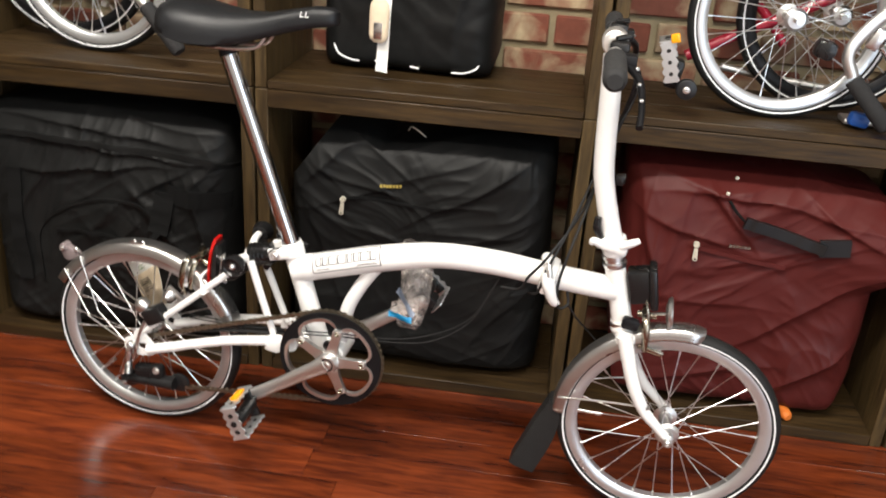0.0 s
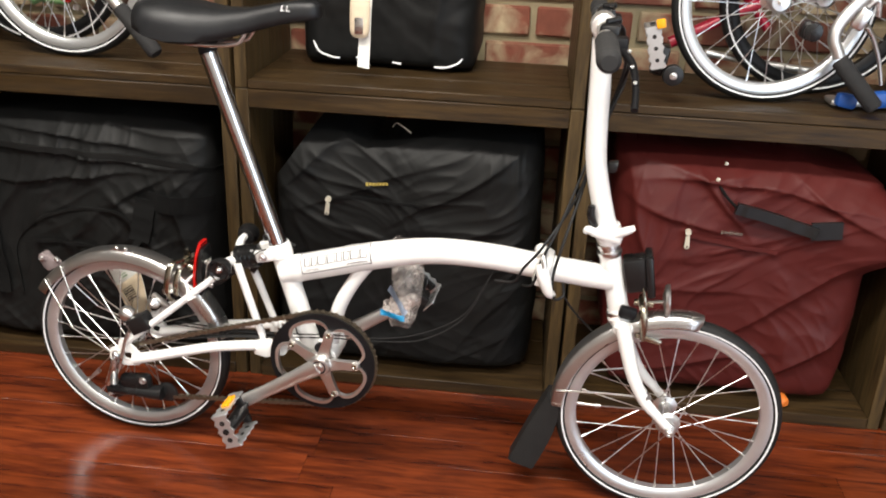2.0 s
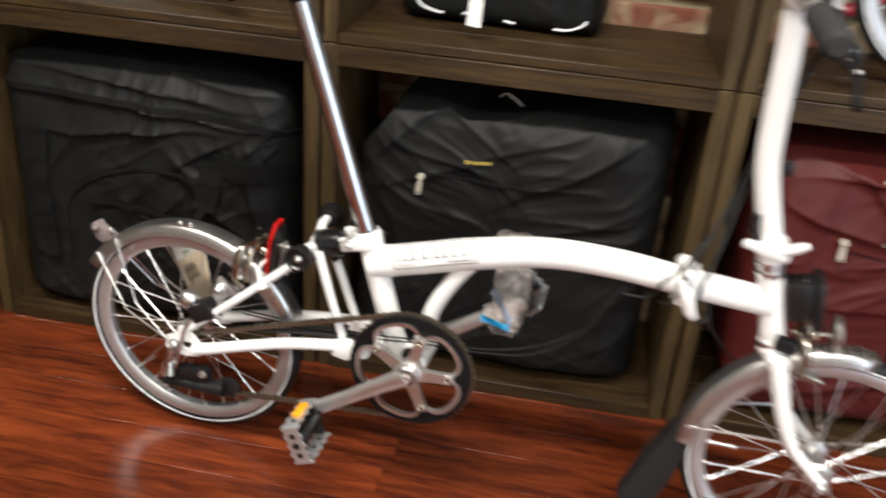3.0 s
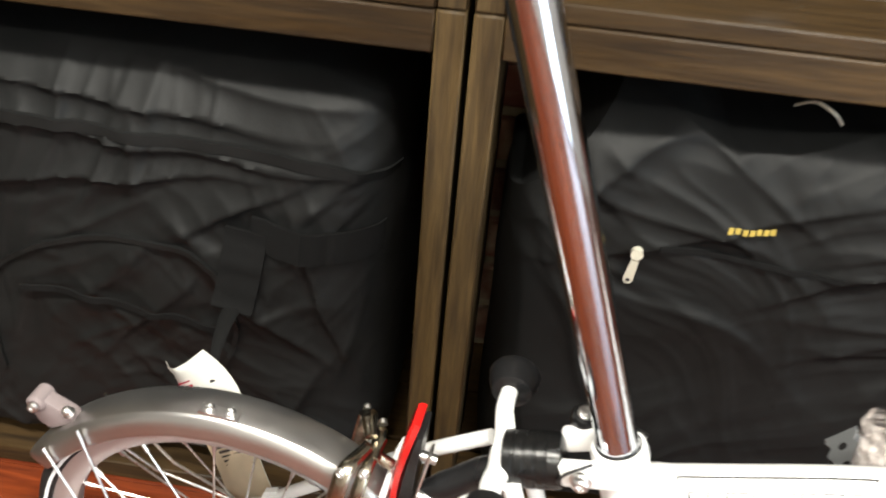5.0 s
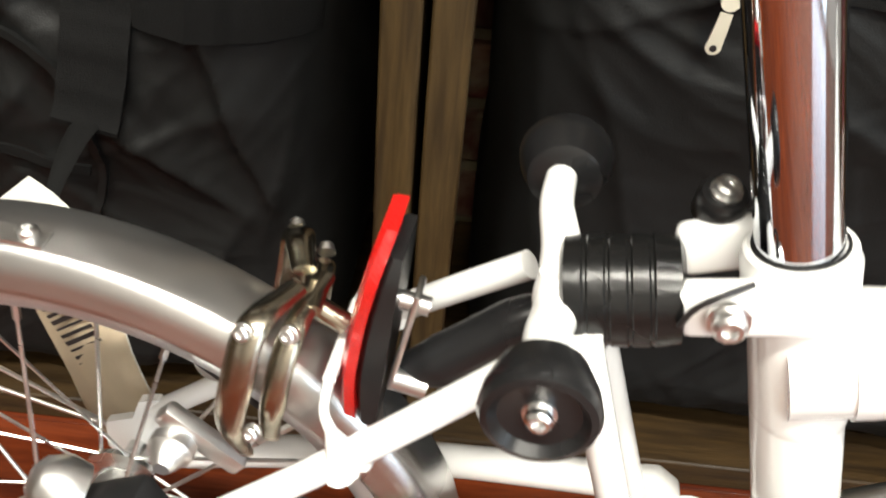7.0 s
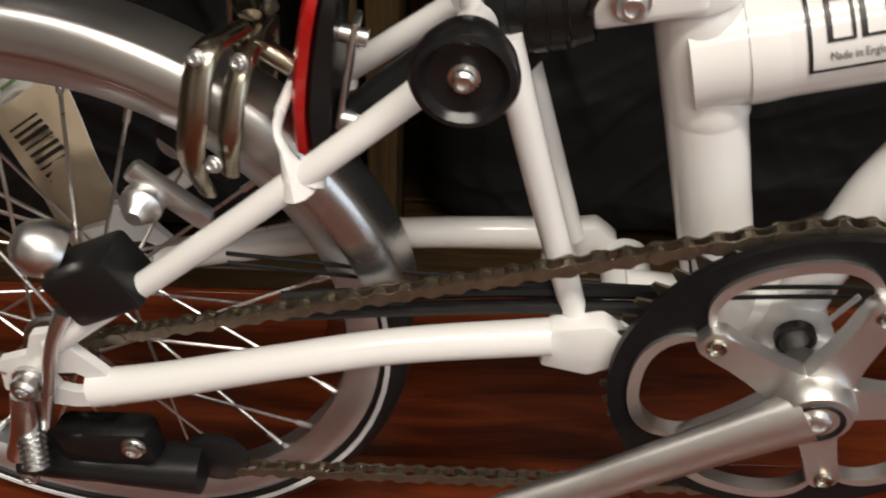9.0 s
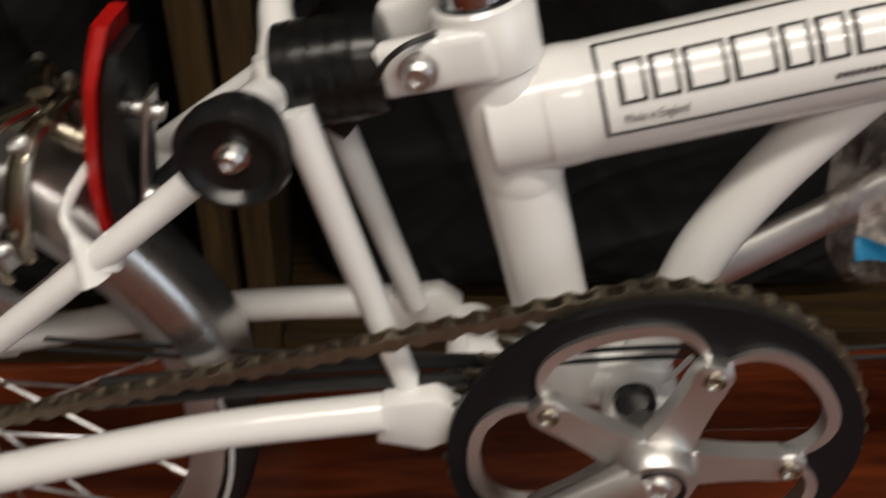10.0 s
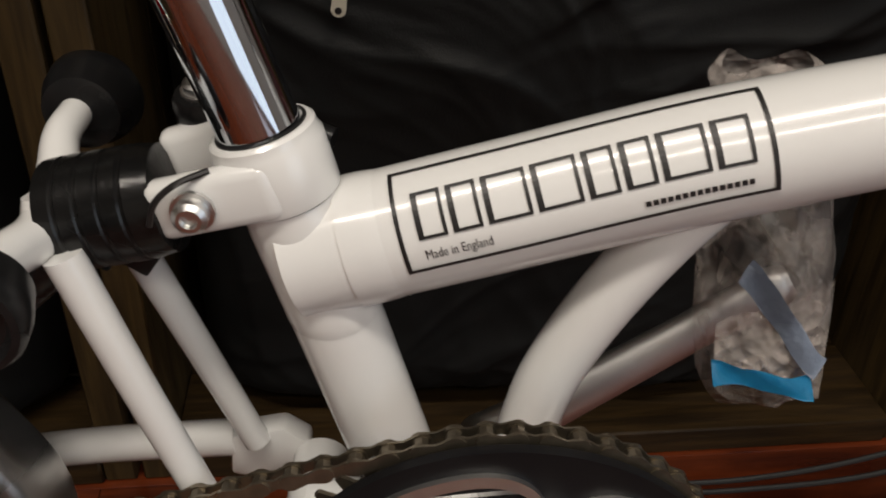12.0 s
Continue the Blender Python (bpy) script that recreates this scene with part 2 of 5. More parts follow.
def tube(bm, pts, radius, seg=14, n=8, flat=1.0, cap=True):
    """A round tube along pts. radius: one number, or one for each point. flat: its second axis."""
    pts = [Vector(p) for p in pts]
    path = smooth_path(pts, n)
    rad = [radius] * len(path) if isinstance(radius, (int, float)) else [float(np.interp(i / (len(path) - 1), np.linspace(0, 1, len(radius)), radius)) for i in range(len(path))]
    x = None
    rings = []
    for i, p in enumerate(path):
        d = (path[min(i + 1, len(path) - 1)] - path[max(i - 1, 0)]).normalized()
        if x is None:
            x, y = frame_of(d)
        else:
            x = (x - d * x.dot(d)).normalized()
            y = d.cross(x).normalized()
        rings.append([bm.verts.new(p + rad[i] * (math.cos(2 * math.pi * k / seg) * x + flat * math.sin(2 * math.pi * k / seg) * y)) for k in range(seg)])
    for a, b in zip(rings, rings[1:]):
        for k in range(seg):
            bm.faces.new((a[k], a[(k + 1) % seg], b[(k + 1) % seg], b[k]))
    if cap:
        bm.faces.new(rings[0][::-1])
        bm.faces.new(rings[-1])
    return bm


def lathe(bm, origin, axis, profile, seg=32, closed=False):
    """Profile rows (along the axis, radius), turned round the axis. closed: the profile is a loop (a ring)."""
    o, d = Vector(origin), Vector(axis).normalized()
    x, y = frame_of(d)
    rings = []
    for a, r in profile:
        rings.append([bm.verts.new(o + d * a + max(r, 1e-5) * (math.cos(2 * math.pi * k / seg) * x + math.sin(2 * math.pi * k / seg) * y)) for k in range(seg)])
    pairs = list(zip(rings, rings[1:])) + ([(rings[-1], rings[0])] if closed else [])
    for a, b in pairs:
        for k in range(seg):
            bm.faces.new((a[k], a[(k + 1) % seg], b[(k + 1) % seg], b[k]))
    if not closed:
        bm.faces.new(rings[0][::-1])
        bm.faces.new(rings[-1])
    return bm


def rod(bm, a, b, r, seg=12, r2=None, bev=0.0):
    a, b = Vector(a), Vector(b)
    r2 = r if r2 is None else r2
    length = (b - a).length
    if bev:
        return lathe(bm, a, b - a, [(0, r - bev), (bev, r), (length - bev, r2), (length, r2 - bev)], seg)
    return lathe(bm, a, b - a, [(0, r), (length, r2)], seg)


def box(bm, centre, size, rot=(0, 0, 0), bev=0.0, segs=2):
    tmp = bmesh.new()
    bmesh.ops.create_cube(tmp, size=1)
    bmesh.ops.scale(tmp, vec=size, verts=tmp.verts)
    if bev:
        bmesh.ops.bevel(tmp, geom=tmp.edges, offset=bev, segments=segs, affect="EDGES", profile=0.5)
    bmesh.ops.transform(tmp, matrix=pose(*centre, *rot), verts=tmp.verts)
    me = bpy.data.meshes.new("tmp")
    tmp.to_mesh(me)
    tmp.free()
    bm.from_mesh(me)
    bpy.data.meshes.remove(me)
    return bm


def plate(bm, outline, origin, ax, ay, thick, bev=0.0):
    """A flat plate: outline in (a, b) over the axes ax and ay at origin, thick along their normal, both ways."""
    o, ax, ay = Vector(origin), Vector(ax).normalized(), Vector(ay).normalized()
    nn = ax.cross(ay).normalized()
    lo = [bm.verts.new(o + ax * a + ay * b - nn * thick / 2) for a, b in outline]
    hi = [bm.verts.new(o + ax * a + ay * b + nn * thick / 2) for a, b in outline]
    bm.faces.new(lo[::-1])
    bm.faces.new(hi)
    for i in range(len(lo)):
        j = (i + 1) % len(lo)
        bm.faces.new((lo[i], lo[j], hi[j], hi[i]))
    return bm


def B():
    return bmesh.new()


# ---- the shelf's own axes: u along its front, v into it ----
SHELF_TURN = 4.9
SHELF = pose(0, 0.242, 0, 0, 0, SHELF_TURN)


def S(u, v, z):
    return SHELF @ V(u, v, z)


# ---- structure ----
def slab(name, x0, x1, y0, y1, z0, z1, mat, turn=True):
    bm = B()
    box(bm, ((x0 + x1) / 2, (y0 + y1) / 2, (z0 + z1) / 2), (x1 - x0, y1 - y0, z1 - z0))
    ob = solid(name, bm, mat, "", "", kind="structure")
    if turn:
        ob.matrix_basis = SHELF
    return ob


WALL_V = 0.36
floor = slab("floor", -3.0, 4.0, -3.6, 0.60, -0.06, -0.0075, FLOOR)
tagged(floor, "glossy red-brown laminate floor boards", "floor")
wall_north = slab("wall_north", -3.0, 4.0, WALL_V + 0.012, 0.6, 0.0, 2.8, MORTAR)
tagged(wall_north, "old red brick wall with pale mortar behind crates", "wall")
tagged(slab("wall_south", -3.0, 4.0, -3.75, -3.6, -0.06, 2.8, PLASTER), "plain pale shop wall", "wall")
tagged(slab("wall_west", -3.15, -3.0, -3.75, 0.6, -0.06, 2.8, PLASTER), "plain pale shop wall", "wall")
tagged(slab("wall_east", 4.0, 4.15, -3.75, 0.6, -0.06, 2.8, PLASTER), "plain pale shop wall", "wall")
tagged(slab("ceiling", -3.15, 4.15, -3.75, 0.6, 2.8, 2.9, PLASTER), "plain pale shop ceiling", "ceiling")

# ---- crates ----
PITCH, CW, BOARD, DEPTH = 0.7225, 0.7165, 0.0275, 0.34


def board(bm_size, name, mat, parent, centre, bev=0.0018):
    bm = B()
    box(bm, (0, 0, 0), bm_size, bev=bev, segs=1)
    ob = new(name, finish(name, bm, mat))
    ob.parent = parent
    ob.matrix_basis = Matrix.Translation(centre)
    return ob


def crate(u0, z0, z1, top, bottom, label):
    c = new("wooden_crate")
    c.matrix_basis = SHELF @ Matrix.Translation((u0, 0, z0))
    tagged(c, label, "crate", "stacked crates")
    h = z1 - z0
    for x in (BOARD / 2, CW - BOARD / 2):
        # each side is two boards, butted with a hair of a joint
        w = DEPTH / 2 - 0.001
        for k in range(2):
            board((BOARD, w, h), "side_board", WOODV, c, (x, w / 2 + k * (w + 0.002), h / 2))
    inner = CW - 2 * BOARD - 0.001
    for name, zz, th in (("bottom_board", bottom / 2, bottom), ("top_board", h - top / 2, top)):
        for k in range(3):
            w = DEPTH / 3 - 0.0015
            board((inner, w, th), name, WOOD, c, (CW / 2, w / 2 + k * (w + 0.002) + (-0.003 if k == 0 else 0), zz))
    return c


LOW_TOP = 0.683
for i in (-2, -1, 0, 1, 2):
    u0 = 0.1235 + i * PITCH
    if i > -2:
        crate(u0, 0.0, LOW_TOP, 0.039, 0.028, "dark-stained open wooden crate standing on the floor")
    crate(u0, LOW_TOP + 0.0015, 1.36, 0.028, 0.018, "dark-stained open wooden crate stacked on another")

# the panelled end that stands out from the shelf
end = new("wooden_cabinet")
end.matrix_basis = SHELF @ Matrix.Translation((-0.632, -0.62, 0))
tagged(end, "dark-stained wooden cabinet standing out from shelves", "cabinet")
for k in range(4):
    board((0.03, 0.152, 0.76), "side_board", WOODV, end, (0.015, 0.078 + k * 0.154, 0.38))
board((0.5, 0.614, 0.03), "top_board", WOOD, end, (-0.24, 0.308, 0.7745))
for k in range(3):
    board((0.155, 0.028, 0.758), "front_board", WOODV, end, (-0.08 - k * 0.157, 0.015, 0.379))

# ---- the white folding bicycle ----
REAR, FRONT, BB = V(0.0, 0, 0.2025), V(1.05, 0, 0.2025), V(0.411, 0, 0.247)
TYRE_R = 0.2025


def ring_pts(c, m, r, a):
    return c + m @ V(r * math.cos(a), 0, r * math.sin(a))


def wheel(parent, centre, turn=0.0, spokes=28, tyre_label="black tyre with a reflective stripe", valve_angle=3.3, phase=0.0):
    """A 16-inch wheel whose axle lies along y, turned about z. The rim carries the rest."""
    m = Matrix.Rotation(radians(turn), 4, "Z")
    ax = m @ V(0, 1, 0)
    bm = B()
    lathe(bm, centre, ax, [(-0.0122, 0.1862), (-0.0134, 0.1815), (-0.0118, 0.1690), (-0.007, 0.1640), (0.007, 0.1640), (0.0118, 0.1690), (0.0134, 0.1815), (0.0122, 0.1862), (0.008, 0.1830), (-0.008, 0.1830)], 72, True)
    rim = part("wheel", bm, RIM, parent, "polished aluminium rim")
    bm = B()
    prof = []
    for k in range(14):
        a = radians(-118 + 236 * k / 13)
        prof.append((0.0165 * math.sin(a), 0.1910 + 0.0115 * math.cos(a)))
    lathe(bm, centre, ax, prof + [(0.009, 0.1832), (-0.009, 0.1832)], 72, True)
    part("tyre", bm, RUBBER, rim, tyre_label)
    for s in (-1, 1):
        bm = B()
        lathe(bm, centre, ax, [(s * 0.0155, 0.1880), (s * 0.0168, 0.1883), (s * 0.0171, 0.1912), (s * 0.0155, 0.1914)], 72, True)
        part("stripe", bm, STRIPE, rim)
    bm = B()
    lathe(bm, centre, ax, [(-0.052, 0.006), (-0.036, 0.006), (-0.035, 0.017), (-0.030, 0.022), (-0.027, 0.022), (-0.024, 0.013), (0.024, 0.013), (0.027, 0.022), (0.030, 0.022), (0.035, 0.017), (0.036, 0.006), (0.052, 0.006)], 28)
    part("hub", bm, STEEL, rim)
    bm = B()
    rod(bm, (0, 0, 0), (0, 0, 1), 0.0011, 6)
    me = finish("spoke", bm, STEEL)
    bm = B()
    rod(bm, (0, 0, 0), (0, 0, 0.013), 0.0021, 6)
    nip = finish("nipple", bm, STEEL)
    for k in range(spokes):
        a = 2 * math.pi * k / spokes + phase
        side = -1 if k % 2 else 1
        cross = (1 if (k // 2) % 2 else -1) * 0.62
        p0 = centre + m @ V(0.021 * math.cos(a + cross), side * 0.0285, 0.021 * math.sin(a + cross))
        p1 = centre + m @ V(0.1650 * math.cos(a), side * 0.002, 0.1650 * math.sin(a))
        d = p1 - p0
        for nm, mesh, at, ln in (("spoke", me, p0, d.length), ("nipple", nip, p1 - d.normalized() * 0.012, 1)):
            ob = new(nm, mesh)
            ob.parent = rim
            ob.matrix_basis = Matrix.LocRotScale(at, d.to_track_quat("Z", "Y"), (1, 1, ln))
    bm = B()
    a = valve_angle
    v0, v1 = ring_pts(centre, m.to_3x3(), 0.1645, a), ring_pts(centre, m.to_3x3(), 0.1295, a)
    rod(bm, v0, v1, 0.0034, 10, 0.003)
    rod(bm, v1, ring_pts(centre, m.to_3x3(), 0.1200, a), 0.0045, 10, 0.004)
    part("valve", bm, STEEL, rim, "chrome valve with cap")
    return rim


def mudguard(parent, centre, r, a0, a1, turn, mat, width=0.047, label="", flare=0.0):
    """An arched strip round a wheel from angle a0 to a1 in degrees, seen from the side."""
    m = Matrix.Rotation(radians(turn), 3, "Z")
    bm = B()
    n, rows = 40, []
    half = [(0.5, -0.0225), (0.512, -0.0212), (0.512, -0.0195), (0.502, -0.0180), (0.490, -0.0140), (0.465, -0.0095), (0.43, -0.0060), (0.385, -0.0034), (0.345, -0.0020), (0.32, -0.0015), (0.16, -0.0004)]
    prof = [(-w, h) for w, h in half] + [(0, 0.0)] + half[::-1]
    inner = [(0.47, -0.0215), (0.45, -0.0125), (0.36, -0.0060), (0.20, -0.0026), (0, -0.0015), (-0.20, -0.0026), (-0.36, -0.0060), (-0.45, -0.0125), (-0.47, -0.0215)]
    for i in range(n + 1):
        a = radians(a0 + (a1 - a0) * i / n)
        k = min(1, i / 3 + 0.55, (n - i) / 3 + 0.55)
        rows.append([bm.verts.new(centre + m @ V((r + h + flare * max(0, i / n - 0.72) ** 2 * 12.8) * math.cos(a), w * width * k, (r + h + flare * max(0, i / n - 0.72) ** 2 * 12.8) * math.sin(a))) for w, h in prof + inner])
    q = len(rows[0])
    for x, y in zip(rows, rows[1:]):
        for k in range(q):
            bm.faces.new((x[k], x[(k + 1) % q], y[(k + 1) % q], y[k]))
    bm.faces.new(rows[0][::-1])
    bm.faces.new(rows[-1])
    return part("mudguard", bm, mat, parent, label)


def bolt(parent, p, d, r=0.006, h=0.006, mat=None, name="bolt"):
    d = Vector(d).normalized()
    bm = B()
    lathe(bm, p, d, [(0, r * 1.25), (h * 0.25, r * 1.25), (h * 0.26, r), (h * 0.8, r), (h, r * 0.72), (h, r * 0.5), (h * 0.7, r * 0.45)], 12)
    return part(name, bm, mat or STEEL, parent)


bike = thing("folding_bicycle", (0.5, 0, 0), "white enamelled folding bicycle with silver wheels standing on the floor", "bicycle")

STEER = 3.0
wheel(bike, REAR, 0, phase=0.08, valve_angle=3.9)
wheel(bike, FRONT, STEER, phase=0.0, valve_angle=3.12)

# main tube, gently arched, in one piece up to the head
MT = [(0.322, 0, 0.404), (0.40, 0, 0.4275), (0.49, 0, 0.4545), (0.60, 0, 0.4785), (0.705, 0, 0.4815), (0.80, 0, 0.4735), (0.90, 0, 0.467), (0.925, 0, 0.466)]
MT_R = [0.0262, 0.0262, 0.0258, 0.0240, 0.0232, 0.0228, 0.0225, 0.0225]
bm = B()
tube(bm, MT, MT_R, 32, 10)
main_tube = part("main_tube", bm, WHITE, bike)
# seat tube with the sleeve of the joint
ST0, ST1 = V(0.3735, 0, 0.250), V(0.3165, 0, 0.446)
bm = B()
rod(bm, ST0, ST1, 0.0192, 32)
seat_tube = part("seat_tube", bm, WHITE, bike)
bm = B()
axis = (ST1 - ST0).normalized()
c = V(0.3295, 0, 0.404)
lathe(bm, c - axis * 0.030, axis, [(0, 0.01925), (0.003, 0.0198), (0.007, 0.0202), (0.050, 0.0202), (0.055, 0.0197), (0.059, 0.01925)], 32)
lathe(bm, (0.345, 0, 0.411), V(0.96, 0, 0.28), [(0, 0.0270), (0.008, 0.0270), (0.013, 0.0266), (0.018, 0.0260)], 32)
part("joint_sleeve", bm, WHITE, bike)
# curved strut under the main tube
bm = B()
tube(bm, [(0.414, 0, 0.262), (0.4205, 0, 0.300), (0.429, 0, 0.340), (0.447, 0, 0.380), (0.470, 0, 0.418), (0.490, 0, 0.444)], 0.0136, 22)
part("strut", bm, WHITE, bike)
# bottom bracket shell, rear pivot and its bridge
bm = B()
rod(bm, (BB.x, -0.036, BB.z), (BB.x, 0.036, BB.z), 0.0215, 28, bev=0.001)
part("bottom_bracket", bm, WHITE, bike)
bm = B()
tube(bm, [(0.318, 0, 0.252), (0.36, 0, 0.250), (0.405, 0, 0.247)], 0.017, 20)
rod(bm, (0.322, -0.036, 0.252), (0.322, 0.036, 0.252), 0.0145, 24, bev=0.001)
part("pivot_tube", bm, WHITE, bike)
# head tube
HT0, HT1 = V(0.9395, 0, 0.408), V(0.914, 0, 0.510)
bm = B()
rod(bm, HT0, HT1, 0.0185, 28)
head_tube = part("head_tube", bm, WHITE, bike)
hd = (HT1 - HT0).normalized()
bm = B()
lathe(bm, HT1, hd, [(0, 0.0195), (0.004, 0.0215), (0.009, 0.0215), (0.011, 0.018), (0.016, 0.018), (0.018, 0.0205), (0.024, 0.0205), (0.026, 0.016)], 28)
part("headset_cup", bm, STEEL, bike, "chrome headset cup")
bm = B()
lathe(bm, HT0, -hd, [(0, 0.0195), (0.004, 0.0215), (0.009, 0.0215), (0.012, 0.017)], 28)
part("headset_cup", bm, STEEL, bike, "chrome headset cup")

# rear triangle
for s in (-1, 1):
    bm = B()
    tube(bm, [(0.030, s * 0.058, 0.199), (0.075, s * 0.057, 0.212), (0.137, s * 0.053, 0.2305), (0.20, s * 0.048, 0.2465), (0.278, s * 0.043, 0.259)], [0.0112, 0.0104, 0.0099, 0.0099, 0.0102], 18)
    stay = part("chainstay", bm, WHITE, bike)
    bm = B()
    plate(bm, [(-0.016, -0.012), (0.010, -0.020), (0.026, -0.012), (0.030, 0.006), (0.018, 0.018), (-0.010, 0.015)], (0.288, s * 0.0405, 0.254), (1, 0, 0.12), (-0.12, 0, 1), 0.015)
    bmesh.ops.bevel(bm, geom=bm.edges[:], offset=0.003, segments=2, affect="EDGES", profile=0.5)
    part("pivot_lug", bm, WHITE, bike)
    # slotted dropout
    bm = B()
    out = [(-0.026, -0.013), (-0.016, -0.021), (0.012, -0.023), (0.036, -0.019), (0.042, -0.006), (0.036, 0.008), (0.024, 0.022), (0.012, 0.038), (0.000, 0.034), (-0.006, 0.018), (-0.024, 0.010)]
    hole = [(0.028, -0.004), (0.026, -0.009), (0.014, -0.010), (0.006, -0.008), (0.004, -0.002), (0.007, 0.005), (0.018, 0.007), (0.026, 0.003)]
    o = V(0.004, s * 0.0575, 0.2065)
    for y in (-0.003, 0.003):
        vo = [bm.verts.new(o + V(a, y, b)) for a, b in out]
        vh = [bm.verts.new(o + V(a, y, b)) for a, b in hole]
        edges = [bm.edges.new((l[i], l[(i + 1) % len(l)])) for l in (vo, vh) for i in range(len(l))]
        bmesh.ops.triangle_fill(bm, use_beauty=True, use_dissolve=False, edges=edges)
        if y < 0:
            first = (vo, vh)
        else:
            for la, lb in zip(first, (vo, vh)):
                for i in range(len(la)):
                    bm.faces.new((la[i], la[(i + 1) % len(la)], lb[(i + 1) % len(la)], lb[i]))
    part("dropout", bm, WHITE, bike)
    bolt(bike, (-0.004, s * 0.061, 0.2065), (0, s, 0), 0.0075, 0.012, STEEL, "axle_nut")
    # seatstay up to the yoke
    bm = B()
    tube(bm, [(0.013, s * 0.0575, 0.232), (0.11, s * 0.052, 0.314), (0.16, s * 0.046, 0.357), (0.217, s * 0.034, 0.405)], [0.0066, 0.0069, 0.0069, 0.0069], 18)
    part("seatstay", bm, WHITE, bike)
    # uprights from the yoke to the pivot
    bm = B()
    tube(bm, [(0.240, s * 0.024, 0.418), (0.262, s * 0.029, 0.350), (0.290, s * 0.033, 0.266)], [0.0078, 0.0075, 0.0070], 16)
    part("upright", bm, WHITE, bike)
    # roller
    bm = B()
    rz = 0.425 if s < 0 else 0.440
    lathe(bm, (0.226, s * 0.052, rz), (0, s, 0), [(0, 0.012), (0.002, 0.0165), (0.014, 0.0205), (0.022, 0.0215), (0.0255, 0.0200), (0.0262, 0.0175), (0.0225, 0.0145), (0.0215, 0.008)], 36)
    roll = part("roller", bm, PLASTIC, bike, "black plastic roller with a steel bolt")
    bolt(roll, (0.226, s * 0.0725, rz), (0, s, 0), 0.0050, 0.007)
# yoke across the top of the rear triangle
bm = B()
tube(bm, [(0.226, -0.052, 0.427), (0.226, -0.034, 0.424), (0.229, -0.012, 0.421), (0.2285, 0.012, 0.430), (0.224, 0.034, 0.438), (0.2245, 0.053, 0.441)], [0.0080, 0.0090, 0.0096, 0.0088, 0.0074, 0.0070], 18)
tube(bm, [(0.2285, -0.002, 0.432), (0.231, -0.004, 0.420), (0.237, -0.006, 0.404)], [0.0085, 0.0125, 0.010], 16)
part("yoke", bm, WHITE, bike)
# suspension block
bm = B()
e0, e1 = V(0.231, 0, 0.4205), V(0.2775, 0, 0.4305)
prof = [(0, 0.019), (0.0015, 0.0225)]
for k in range(4):
    x = 0.008 + k * 0.0085
    prof += [(x, 0.0229), (x + 0.0008, 0.0222), (x + 0.0018, 0.0222), (x + 0.0026, 0.0229)]
prof += [(0.0455, 0.0215), (0.0475, 0.017)]
lathe(bm, e0, e1 - e0, prof, 36)
part("suspension_block", bm, BLACKRUB, bike, "black ribbed rubber suspension block")
# shiny link under it
bm = B()
box(bm, (0.256, 0.020, 0.392), (0.012, 0.006, 0.022), (0, 35, 0), 0.001)
rod(bm, (0.246, 0.022, 0.398), (0.250, -0.012, 0.405), 0.002, 8)
part("latch_hook", bm, PLASTIC, bike)

# seat clamp: collar, ears, bolts and lever
bm = B()
ct = V(0.3125, 0, 0.4605)
lathe(bm, ct - axis * 0.030, axis, [(0, 0.0192), (0.001, 0.0208), (0.003, 0.0215), (0.0235, 0.0218), (0.0250, 0.0208), (0.0288, 0.0204), (0.030, 0.0192), (0.030, 0.0165)], 40)
for s, zz in ((-1, 0.0), (1, 0.008)):
    box(bm, (0.2965, s * 0.0158, 0.4385 + zz), (0.050, 0.0120, 0.0240), (0, -16, s * 5), 0.0050, 3)
part("seat_clamp", bm, WHITE, bike)
# black bead laid on the ear paints the shade of the clamp's slot
bm = B()
tube(bm, [(0.2735, -0.0235, 0.431), (0.277, -0.0245, 0.441), (0.285, -0.0238, 0.4485), (0.296, -0.018, 0.4515)], 0.0013, 8)
part("clamp_gap_shade", bm, INK, bike)
bolt(bike, (0.290, -0.0225, 0.4375), (0, -1, 0), 0.0066, 0.0085)
bm = B()
lathe(bm, (0.2858, 0.024, 0.452), (0, -0.3, 1), [(0, 0.009), (0.002, 0.0105), (0.011, 0.0105), (0.014, 0.009), (0.0145, 0.006)], 18)
part("lever_boss", bm, PLASTIC, bike)
bolt(bike, (0.2858, 0.020, 0.4655), (0, -0.3, 1), 0.0052, 0.006)
bm = B()
tube(bm, [(0.286, 0.030, 0.450), (0.305, 0.034, 0.447), (0.325, 0.033, 0.444), (0.336, 0.030, 0.442)], [0.006, 0.0055, 0.005, 0.0045], 12)
part("quick_lever", bm, PLASTIC, bike, "black quick-release lever")
# seatpost and its insert ring
POST0, POST1 = V(0.3205, 0, 0.4345), V(0.1985, 0, 0.808)
bm = B()
rod(bm, POST0, POST1, 0.0159, 40, bev=0.001)
seatpost = part("seatpost", bm, CHROME, bike, "mirror-bright chrome seatpost")
pd = (POST1 - POST0).normalized()
bm = B()
lathe(bm, ct - axis * 0.003, axis, [(0, 0.0163), (0.0, 0.0176), (0.0036, 0.0176), (0.0042, 0.0163)], 36, True)
part("post_sleeve", bm, PLASTIC, bike)
bm = B()
lathe(bm, POST1 - pd * 0.004, pd, [(0, 0.0159), (0.010, 0.0159), (0.020, 0.0115), (0.040, 0.0115)], 28)
box(bm, (0.191, 0, 0.829), (0.036, 0.046, 0.022), (0, -4, 0), 0.005)
part("saddle_clamp", bm, BLACKPAINT, bike)


